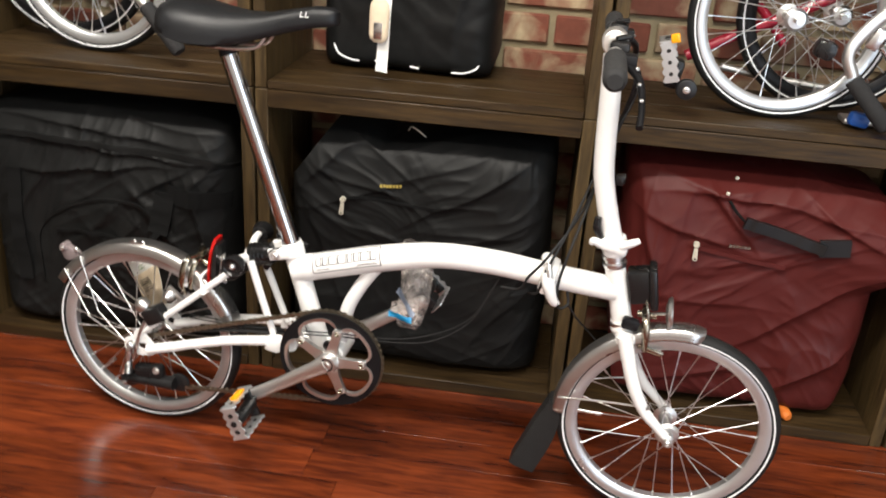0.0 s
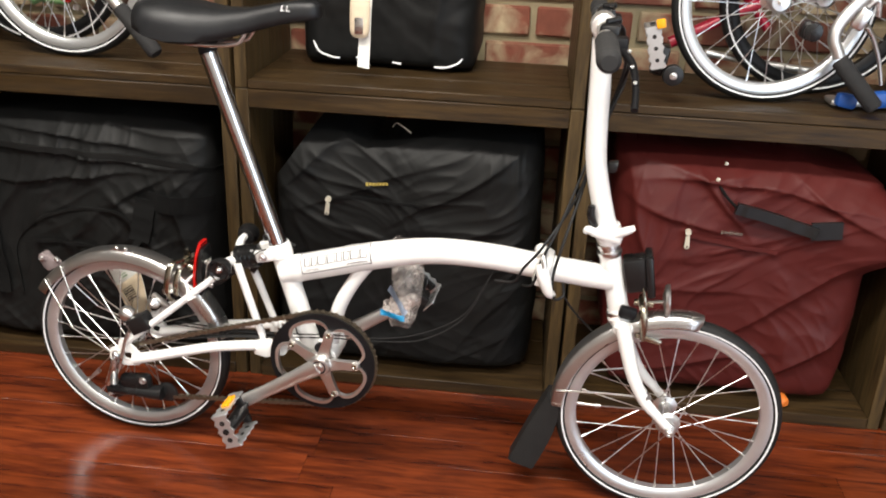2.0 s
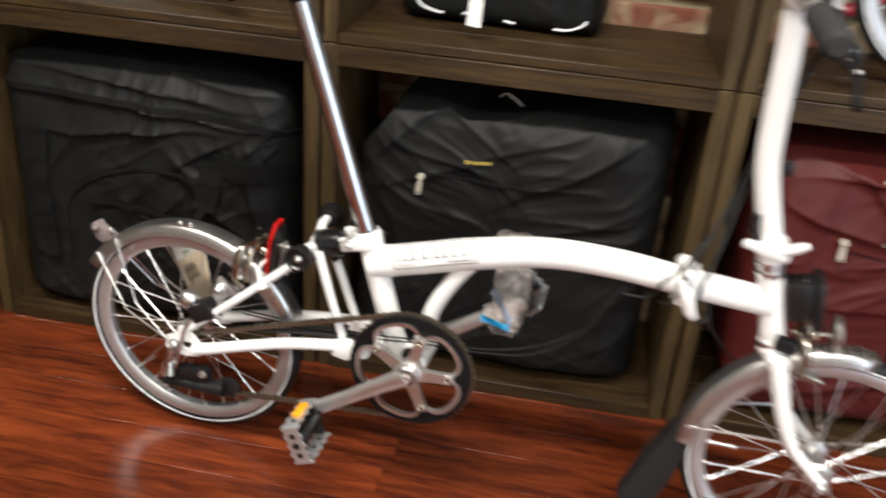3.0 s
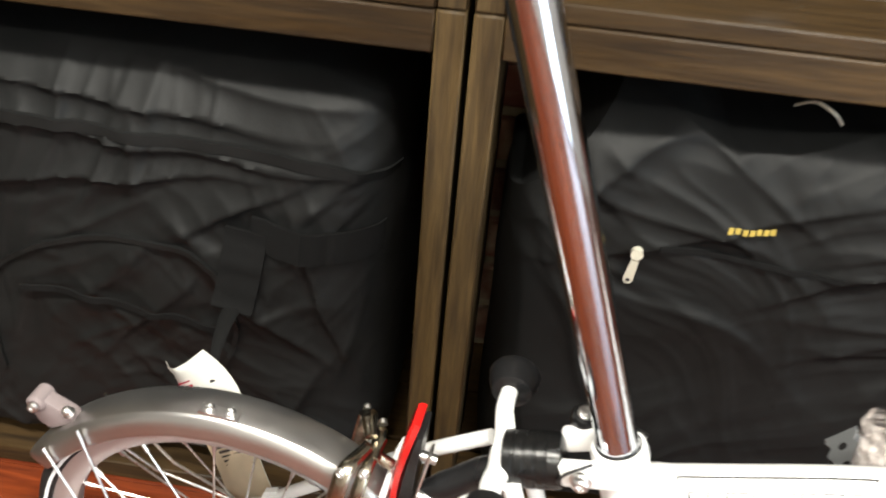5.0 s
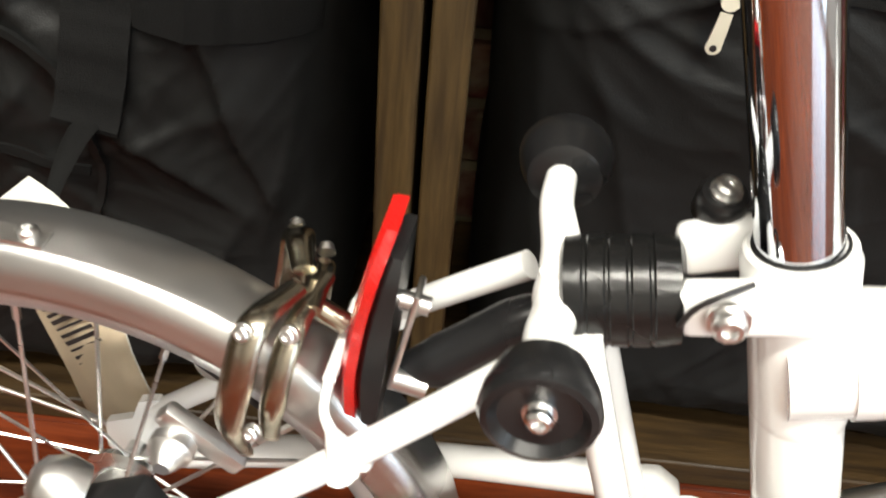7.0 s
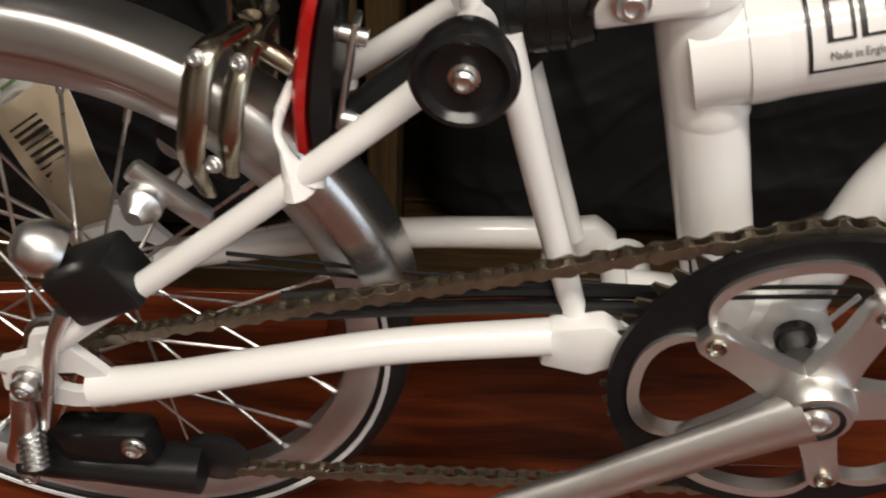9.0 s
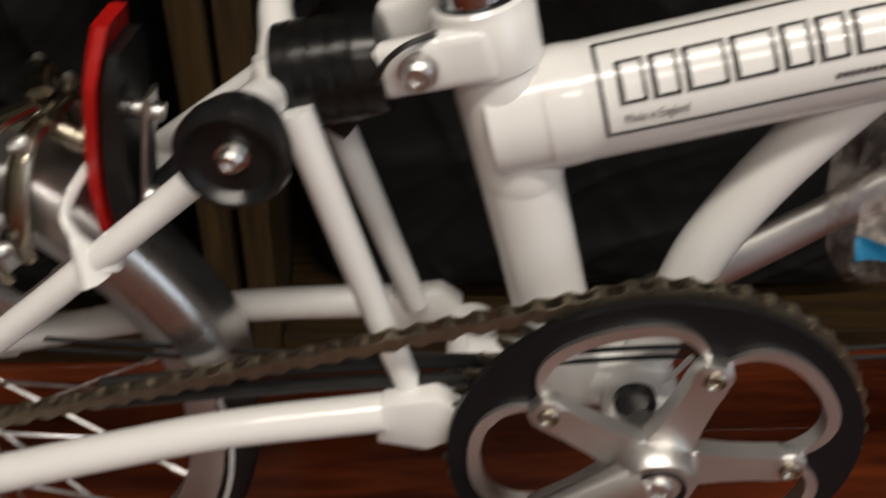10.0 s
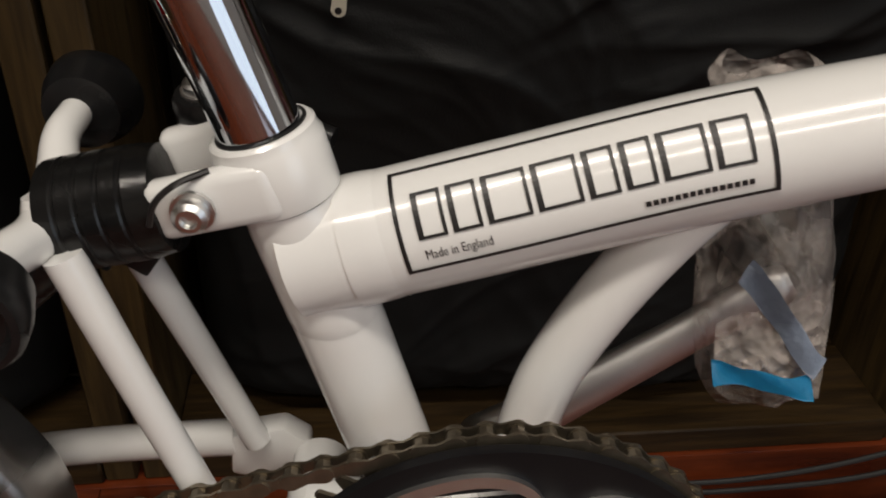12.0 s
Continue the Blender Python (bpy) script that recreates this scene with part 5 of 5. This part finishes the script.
# the near black bag
F_M = [((0.20, 0.45), (0.36, 0.60), 0.035, 0.030), ((0.20, 0.40), (0.62, 0.57), 0.022, 0.018), ((0.45, 0.40), (0.76, 0.58), 0.020, 0.022), ((0.50, 0.33), (0.78, 0.45), 0.025, 0.018),
       ((0.19, 0.42), (0.24, 0.10), 0.03, 0.016), ((0.21, 0.44), (0.33, 0.16), 0.02, 0.014), ((0.30, 0.55), (0.42, 0.605), 0.03, 0.02), ((0.60, 0.10), (0.76, 0.30), 0.03, 0.016), ((0.36, 0.10), (0.56, 0.06), 0.03, 0.016)]
t, body, fr = bag("black_bag", 0.168, 0.778, 0.030, 0.606, 0.036, 0.24, 2.3, [(a, b, w * 1.1, 0.45 * amp) for a, b, w, amp in F_M], NYLON, "creased black nylon carry bag filling a wooden crate", lambda s: float(np.interp(s, [-1, -0.68, -0.5, -0.3, -0.1, 0.2, 0.86, 1], [-0.125, 0.004, -0.018, -0.046, -0.040, -0.016, 0.022, 0.016])), rough=0.5)
strip(t, fr, [(0.335, 0.452), (0.42, 0.448), (0.52, 0.446)], 0.006, WEB, "zip", 0.0035)
puller(t, fr, 0.312, 0.442, 1.0, -0.12)
marks(t, fr, 0.397, 0.487, 7, 0.0048, 0.0060, 0.0022, GOLDINK, 0.03)
bm = B()
tube(bm, [S(0.44, 0.09, 0.598), S(0.452, 0.07, 0.612), S(0.47, 0.06, 0.606), S(0.483, 0.07, 0.592)], 0.0016, 8)
part("ring", bm, NICKEL, t, "small wire ring")

# the far black bag, with a flap, pocket and straps
F_L = [((-0.50, 0.56), (-0.05, 0.53), 0.022, 0.026), ((-0.52, 0.52), (0.02, 0.49), 0.016, 0.020), ((-0.30, 0.585), (0.03, 0.555), 0.02, 0.02), ((-0.44, 0.44), (-0.10, 0.475), 0.02, 0.022), ((-0.47, 0.30), (-0.38, 0.46), 0.03, 0.02),
       ((-0.16, 0.40), (-0.05, 0.47), 0.018, 0.02), ((-0.05, 0.44), (0.03, 0.20), 0.03, 0.025), ((-0.14, 0.36), (-0.02, 0.24), 0.025, 0.018), ((-0.30, 0.20), (-0.14, 0.36), 0.03, 0.018), ((-0.12, 0.05), (0.00, 0.25), 0.03, 0.02), ((-0.50, 0.10), (-0.44, 0.34), 0.03, 0.02)]
t, body, fr = bag("black_bag", -0.565, 0.062, 0.030, 0.602, 0.020, 0.24, 5.9, [(a, b, w, 0.65 * amp) for a, b, w, amp in F_L], NYLON, "creased black nylon bag with a front pocket in a crate", lambda s: -0.02 * s * s, rough=0.8)
strip(t, fr, [(-0.56, 0.520), (-0.40, 0.522), (-0.20, 0.512), (-0.02, 0.502), (0.055, 0.48)], 0.012, NYLON, "flap_edge", 0.006, 0.006)
strip(t, fr, [(-0.42, 0.16), (-0.42, 0.28), (-0.36, 0.345), (-0.27, 0.380), (-0.19, 0.388), (-0.128, 0.362), (-0.115, 0.275), (-0.14, 0.20)], 0.006, NYLON, "pocket_seam", 0.005, 0.005)
strip(t, fr, [(-0.094, 0.420), (-0.100, 0.375), (-0.110, 0.325)], 0.046, WEB, "strap", 0.010, 0.004, "black webbing strap")
strip(t, fr, [(-0.09, 0.418), (-0.02, 0.410), (0.045, 0.405)], 0.040, WEB, "strap", 0.007, 0.004, "wide ribbed webbing band")
strip(t, fr, [(-0.46, 0.44), (-0.465, 0.30), (-0.46, 0.16)], 0.034, WEB, "strap", 0.010, 0.004, "black webbing strap")
strip(t, fr, [(-0.37, 0.296), (-0.30, 0.302), (-0.20, 0.296), (-0.122, 0.276)], 0.008, WEB, "zip", 0.009)
bm = B()
tube(bm, [S(-0.108, 0.000, 0.330), S(-0.110, -0.035, 0.325), S(-0.108, -0.070, 0.318), S(-0.102, -0.100, 0.315), S(-0.096, -0.114, 0.312)], [0.012, 0.009, 0.006, 0.0045, 0.0042], 8, flat=0.35)
part("tag_strap", bm, WEB, t, "thin strap holding a tag")

# the wine-red bag
F_R = [((0.95, 0.58), (1.45, 0.50), 0.03, 0.026), ((0.96, 0.50), (1.18, 0.42), 0.02, 0.018), ((0.95, 0.55), (1.02, 0.32), 0.03, 0.022), ((1.10, 0.56), (1.20, 0.43), 0.018, 0.018), ((1.30, 0.55), (1.46, 0.44), 0.022, 0.022), ((1.20, 0.20), (1.46, 0.42), 0.03, 0.018),
       ((1.02, 0.10), (1.30, 0.16), 0.03, 0.018), ((1.30, 0.10), (1.45, 0.22), 0.03, 0.024), ((1.05, 0.30), (1.28, 0.30), 0.03, 0.012), ((1.00, 0.54), (1.24, 0.57), 0.02, 0.016)]
t, body, fr = bag("wine_red_bag", 0.915, 1.490, 0.032, 0.600, 0.022, 0.25, 9.4, [(a, b, w, 0.65 * amp) for a, b, w, amp in F_R], WINE, "creased wine-red nylon carry bag in a wooden crate", lambda s: -0.014 * s - 0.03 * max(0, s) ** 3 + 0.012 * math.sin(6 * s + 1), rough=0.5, taper=0.13, bulge=0.085)
strip(t, fr, [(1.085, 0.430), (1.16, 0.418), (1.27, 0.404)], 0.009, WINE, "zip", 0.006)
puller(t, fr, 1.080, 0.436, 1.0, 0.05)
marks(t, fr, 1.150, 0.443, 6, 0.0062, 0.0062, 0.0016, BRONZE, -0.06)
strip(t, fr, [(1.165, 0.505), (1.22, 0.492), (1.30, 0.470), (1.335, 0.462)], 0.023, PLASTIC, "handle", 0.030, 0.012, "padded black handle")
strip(t, fr, [(1.325, 0.462), (1.385, 0.470)], 0.037, PLASTIC, "handle_patch", 0.018, 0.008)
bm = B()
tube(bm, [S(1.13, 0.02, 0.542), S(1.145, -0.004, 0.524), S(1.165, -0.010, 0.506)], 0.003, 8)
part("cord", bm, WEB, t)
for u, z in ((1.145, 0.578), (1.125, 0.555)):
    bm = B()
    box(bm, S(u, fr(u, z) - 0.003, z), (0.008, 0.006, 0.008), (0, 20, 0), 0.002)
    part("toggle", bm, NICKEL, t)
bm = B()
tube(bm, [S(1.338, 0.080, 0.050), S(1.345, 0.050, 0.046), S(1.352, 0.018, 0.0415), S(1.356, 0.010, 0.041)], [0.012, 0.013, 0.013, 0.008], 12, flat=0.9)
solid("orange_strap", bm, ORANGEWEB, "orange strap end lying on the crate floor", "strap")

# paper tag by the wheel
bm = B()
rows = []
for i in range(15):
    a = i / 14
    c = V(-0.130 + 0.106 * a, 0.124 - 0.050 * a, 0.315 - 0.050 * a - 0.060 * a * a)
    w = 0.030 * (0.85 + 0.25 * math.sin(math.pi * min(1, a * 1.3)))
    side = V(0.80, -0.12, 0.60).normalized()
    rows.append([bm.verts.new(c + side * w * k + V(0, 0.014 * k * k * (1 - a) + 0.006 * math.sin(5 * a), 0)) for k in (-1.3, -0.6, 0, 0.6, 1.2)])
label_rows = [[v.co + V(0, -0.0016, 0) for v in r] for r in rows[6:]]
for a, b in zip(rows, rows[1:]):
    for k in range(4):
        bm.faces.new((a[k], a[k + 1], b[k + 1], b[k]))
bmesh.ops.solidify(bm, geom=bm.faces[:], thickness=0.0008)
tag = thing("paper_tag", (-0.07, 0.12, 0.17), "curled white paper tag with printed bars hanging by a strap", "tag")
part("card", bm, PAPER, tag, angle=70)
bm = B()
rows = [[bm.verts.new(p) for p in r] for r in label_rows]
for a, b in zip(rows, rows[1:]):
    for k in range(4):
        bm.faces.new((a[k], a[k + 1], b[k + 1], b[k]))
bmesh.ops.solidify(bm, geom=bm.faces[:], thickness=0.0005)
part("sticker", bm, KRAFT, tag, "buff paper sticker", 70)
side = V(0.92, -0.05, 0.36).normalized()
for mat, rowsz, nm in ((INK, [0.52 + 0.03 * k for k in range(9)], "printed_bar"), (GREEN, [0.30, 0.34], "green_print"), (REDPAINT, [0.13, 0.17], "red_print")):
    for k, a in enumerate(rowsz):
        bm = B()
        c = V(-0.130 + 0.106 * a, 0.124 - 0.050 * a, 0.315 - 0.050 * a - 0.060 * a * a) + V(0, -0.0030, 0)
        ln = 0.030 if nm == "printed_bar" else 0.016
        box(bm, c + (side * 0.012 if nm == "green_print" else V(0, 0, 0)), (ln, 0.0006, 0.0016 + 0.0008 * (k % 3)), (0, -37, -6))
        part(nm, bm, mat, tag)

# ---- things on the upper shelf ----
TOP = LOW_TOP + 0.0015 + 0.018


def stray_tube(parent, pts, r, mat, name, label="", seg=14):
    bm = B()
    tube(bm, [S(*p) for p in pts], r, seg)
    return part(name, bm, mat, parent, label)


def shelf_bike(u, v, paint, label, seed, mirror=1):
    """A folded bicycle lying back in its crate: two wheels, guard, folded frame, bar and pedal."""
    b = new("folded_bicycle")
    b.matrix_basis = SHELF @ Matrix.Translation((u, v, TOP))
    tagged(b, label, "bicycle", "folded bicycles on the shelf")
    c = S(u, v, TOP + TYRE_R)
    wheel(b, c, SHELF_TURN + 4 * mirror, phase=seed, valve_angle=1.0)
    back = wheel(b, S(u + 0.115 * mirror, v + 0.105, TOP + TYRE_R), SHELF_TURN, phase=seed + 0.1, valve_angle=2.0)
    back.data.materials[0] = BLACKPAINT
    back["label"] = "black aluminium rim"
    mudguard(b, S(u + 0.115 * mirror, v + 0.105, TOP + TYRE_R), 0.2195, 60, 170, SHELF_TURN, GUARD)
    return b, c


rb, rc = shelf_bike(1.194, 0.095, REDPAINT, "folded crimson bicycle with silver wheels stored in a crate", 0.05)
stray_tube(rb, [(1.02, 0.215, 0.79), (1.14, 0.215, 0.855), (1.26, 0.215, 0.915), (1.36, 0.215, 0.975)], 0.012, REDPAINT, "main_tube")
stray_tube(rb, [(1.06, 0.225, 0.98), (1.16, 0.222, 0.90), (1.22, 0.220, 0.83)], 0.010, REDPAINT, "seat_tube")
stray_tube(rb, [(1.10, 0.235, 0.77), (1.22, 0.230, 0.755), (1.34, 0.220, 0.745)], 0.008, ALU, "rack_tube")
stray_tube(rb, [(1.415, 0.05, 1.06), (1.395, 0.042, 0.985), (1.326, 0.034, 0.908), (1.298, 0.030, 0.856), (1.314, 0.026, 0.812)], 0.0118, ALU, "handlebar", "silver handlebar", 18)
bm = B()
a, c2 = S(1.315, 0.026, 0.808), S(1.390, -0.012, 0.724)
lathe(bm, a, c2 - a, [(0, 0.014), (0.003, 0.0165), (0.112, 0.0165), (0.117, 0.013)], 20)
part("grip", bm, FOAM, rb, "black foam grip")
bm = B()
box(bm, S(1.344, 0.038, 0.885), (0.026, 0.016, 0.044), (0, 25, 0), 0.006)
tube(bm, [S(1.349, 0.038, 0.907), S(1.366, 0.036, 0.922), S(1.374, 0.04, 0.892)], 0.006, 10)
part("lever_bracket", bm, STEEL, rb, "bright lever bracket")
bm = B()
tube(bm, [S(1.356, 0.04, 0.872), S(1.378, 0.045, 0.845), S(1.40, 0.050, 0.80), S(1.412, 0.050, 0.76)], [0.007, 0.005, 0.004, 0.0035], 10)
part("brake_lever", bm, STEEL, rb, "silver brake lever")
bm = B()
box(bm, S(1.255, 0.040, 0.858), (0.040, 0.040, 0.036), (0, 15, 0), 0.010)
lathe(bm, S(1.255, 0.022, 0.858), (0, -1, 0), [(0, 0.017), (0.006, 0.017), (0.008, 0.010)], 18)
part("shifter", bm, PLASTIC, rb, "black shifter")
bm = B()
box(bm, S(1.41, 0.09, TOP + 0.013), (0.16, 0.05, 0.012), (0, 0, SHELF_TURN), 0.004)
part("rack", bm, ALU, rb)
bm = B()
box(bm, S(1.356, 0.060, TOP + 0.020), (0.040, 0.030, 0.028), (0, 10, SHELF_TURN), 0.008)
box(bm, S(1.412, 0.056, TOP + 0.026), (0.050, 0.028, 0.034), (0, -10, SHELF_TURN), 0.010)
part("rack_foot", bm, BLUE, rb, "bright blue plastic foot")
pb = pedal(rb, S(0.980, 0.044, 0.762), -14, -1, "cage pedal with an orange reflector", orange=False, upright=True)
bm = B()
box(bm, S(0.968, 0.006, 0.860), (0.018, 0.010, 0.018), (0, -14, 0), 0.003)
part("pedal_reflector", bm, ORANGE, pb, "orange reflector")
bm = B()
lathe(bm, S(1.004, 0.026, 0.762), (0.1, -1, 0), [(0, 0.018), (0.012, 0.021), (0.022, 0.020), (0.024, 0.015)], 24)
box(bm, S(0.982, 0.062, 0.782), (0.03, 0.04, 0.06), (0, 10, 0), 0.008)
rl = part("roller", bm, PLASTIC, rb, "black roller")
bolt(rl, S(1.004, 0.002, 0.762), (0, -1, 0), 0.0058, 0.005)

lb, lc = shelf_bike(-0.278, 0.118, GREEN, "folded green bicycle with silver wheels stored in a crate", 0.11, -1)
stray_tube(lb, [(-0.42, 0.225, 0.80), (-0.33, 0.225, 0.845), (-0.24, 0.225, 0.895), (-0.15, 0.225, 0.945)], 0.0115, GREEN, "main_tube")
stray_tube(lb, [(-0.455, 0.23, 0.96), (-0.42, 0.23, 0.86), (-0.40, 0.228, 0.80)], 0.010, GREEN, "seat_tube")
stray_tube(lb, [(-0.50, 0.23, 0.90), (-0.42, 0.23, 0.815), (-0.34, 0.23, 0.80)], 0.009, GREEN, "stay")
stray_tube(lb, [(-0.175, 0.05, 1.06), (-0.190, 0.045, 0.99), (-0.190, 0.042, 0.92), (-0.162, 0.042, 0.868), (-0.125, 0.042, 0.824)], 0.0118, ALU, "handlebar", "silver handlebar", 18)
bm = B()
a, c2 = S(-0.126, 0.042, 0.825), S(-0.040, 0.012, 0.737)
lathe(bm, a, c2 - a, [(0, 0.014), (0.003, 0.0165), (0.116, 0.0165), (0.122, 0.013)], 20)
part("grip", bm, FOAM, lb, "black foam grip")
bm = B()
box(bm, S(-0.158, 0.046, 0.912), (0.030, 0.018, 0.056), (0, 18, 0), 0.007)
tube(bm, [S(-0.160, 0.045, 0.94), S(-0.135, 0.045, 0.965), S(-0.115, 0.05, 0.935), S(-0.130, 0.05, 0.90)], [0.008, 0.008, 0.006, 0.005], 10)
part("lever_bracket", bm, STEEL, lb, "bright lever bracket")
bm = B()
tube(bm, [S(-0.115, 0.06, 0.90), S(-0.06, 0.06, 0.905), S(-0.03, 0.07, 0.90)], 0.004, 8)
part("brake_cable", bm, RUBBER, lb)
bm = B()
box(bm, S(-0.300, 0.16, 0.828), (0.020, 0.016, 0.034), (0, 12, 0), 0.004)
part("lamp", bm, RED, lb, "small red lamp")
bm = B()
box(bm, S(-0.316, 0.16, 0.845), (0.012, 0.012, 0.03), (0, 8, 0), 0.003)
part("lamp_clip", bm, STEEL, lb)
bm = B()
box(bm, S(-0.280, 0.16, 0.800), (0.016, 0.012, 0.012), (0, 8, 0), 0.003)
part("lamp_clip", bm, STEEL, lb)
# black case with white corner piping and its tag
F_T = [((0.25, 0.78), (0.25, 1.10), 0.03, 0.01), ((0.52, 0.76), (0.56, 1.10), 0.03, 0.012)]
t, body, fr = bag("black_case", 0.215, 0.612, TOP, 1.12, 0.165, 0.17, 12.2, F_T, NYLON, "black cloth case with white corner piping on the shelf", None, 60, 60, 0.3)
for pts in ([(0.245, 0.178, 0.765), (0.262, 0.163, 0.738), (0.290, 0.160, 0.727), (0.31, 0.160, 0.725)], [(0.518, 0.160, 0.717), (0.545, 0.160, 0.718), (0.570, 0.163, 0.728), (0.580, 0.173, 0.742)], [(0.425, 0.161, 0.722), (0.445, 0.161, 0.719)], [(0.345, 0.161, 0.728), (0.36, 0.161, 0.727)]):
    bm = B()
    tube(bm, [S(*p) for p in pts], 0.0023, 10)
    part("piping", bm, STRIPE, t, "white corner piping")
tg = thing("swing_tag", S(0.380, 0.07, TOP + 0.006), "clear-wrapped brown and white swing tag hanging from a case", "tag")
bm = B()
plate(bm, [(-0.0125, -0.060), (0.0125, -0.063), (0.0115, 0.092), (-0.0105, 0.092)], S(0.383, 0.060, 0.790), (0.99, 0.10, -0.02), (0.03, 0.05, 1), 0.0012)
part("white_card", bm, PAPER, tg)
bm = B()
tmpc = S(0.374, 0.050, 0.836)
lathe(bm, tmpc - V(0, 0, 0.045), (0.02, 0.02, 1), [(0, 0.010), (0.006, 0.018), (0.015, 0.0205), (0.060, 0.0215), (0.078, 0.020), (0.088, 0.012), (0.092, 0.008)], 20)
bmesh.ops.scale(bm, vec=(1, 0.4, 1), space=Matrix.Translation(-tmpc), verts=bm.verts)
part("pouch", bm, KRAFT, tg, "brown printed pouch")
bm = B()
box(bm, tmpc + V(0.001, -0.0085, -0.020), (0.018, 0.002, 0.034), (0, 0, SHELF_TURN), 0.001)
part("pouch_print", bm, GUARD, tg)

# ---- loose pieces of the setting ----
def floor_boards():
    rnd = random.Random(3)
    W = 0.092
    meshes = {}
    n = 0
    for r in range(22):
        y = 0.36 - (r + 0.5) * W
        x = -1.5 - rnd.random() * 0.9
        while x < 2.6:
            L = rnd.choice((0.61, 0.84, 1.07, 1.22))
            if L not in meshes:
                bm = B()
                box(bm, (0, 0, 0), (L - 0.0005, W - 0.0005, 0.008), bev=0.0003, segs=1)
                meshes[L] = finish("floor_board", bm, FLOOR)
            if x + L > -1.3 and n < 300:
                ob = new("floor_board", meshes[L])
                ob.parent = floor
                ob.matrix_basis = Matrix.Translation((x + L / 2, y, -0.004))
                n += 1
            x += L


floor_boards()


def brick_wall():
    rnd = random.Random(11)
    bw, bh, j = 0.218, 0.066, 0.017
    meshes = []
    for k in range(4):
        bm = B()
        box(bm, (0, 0, 0), (bw, 0.03, bh), bev=0.004, segs=1)
        for v in bm.verts:
            v.co += V(0.0025 * noise.noise(v.co * 40 + V(k, 0, 0)), 0.003 * noise.noise(v.co * 30 + V(0, k, 5)), 0.0025 * noise.noise(v.co * 35 + V(9, 0, k)))
        meshes.append(finish("brick", bm, BRICK))
    for r in range(17):
        for c in range(-5, 9):
            ob = new("brick", rnd.choice(meshes))
            ob.parent = wall_north
            u = c * (bw + j) + (0.117 if r % 2 else 0.0) + 0.02
            ob.matrix_basis = Matrix.Translation((u, WALL_V + 0.015 + rnd.uniform(-0.003, 0.002), 0.048 + r * (bh + j))) @ Matrix.Rotation(rnd.uniform(-0.008, 0.008), 4, "Y")


brick_wall()
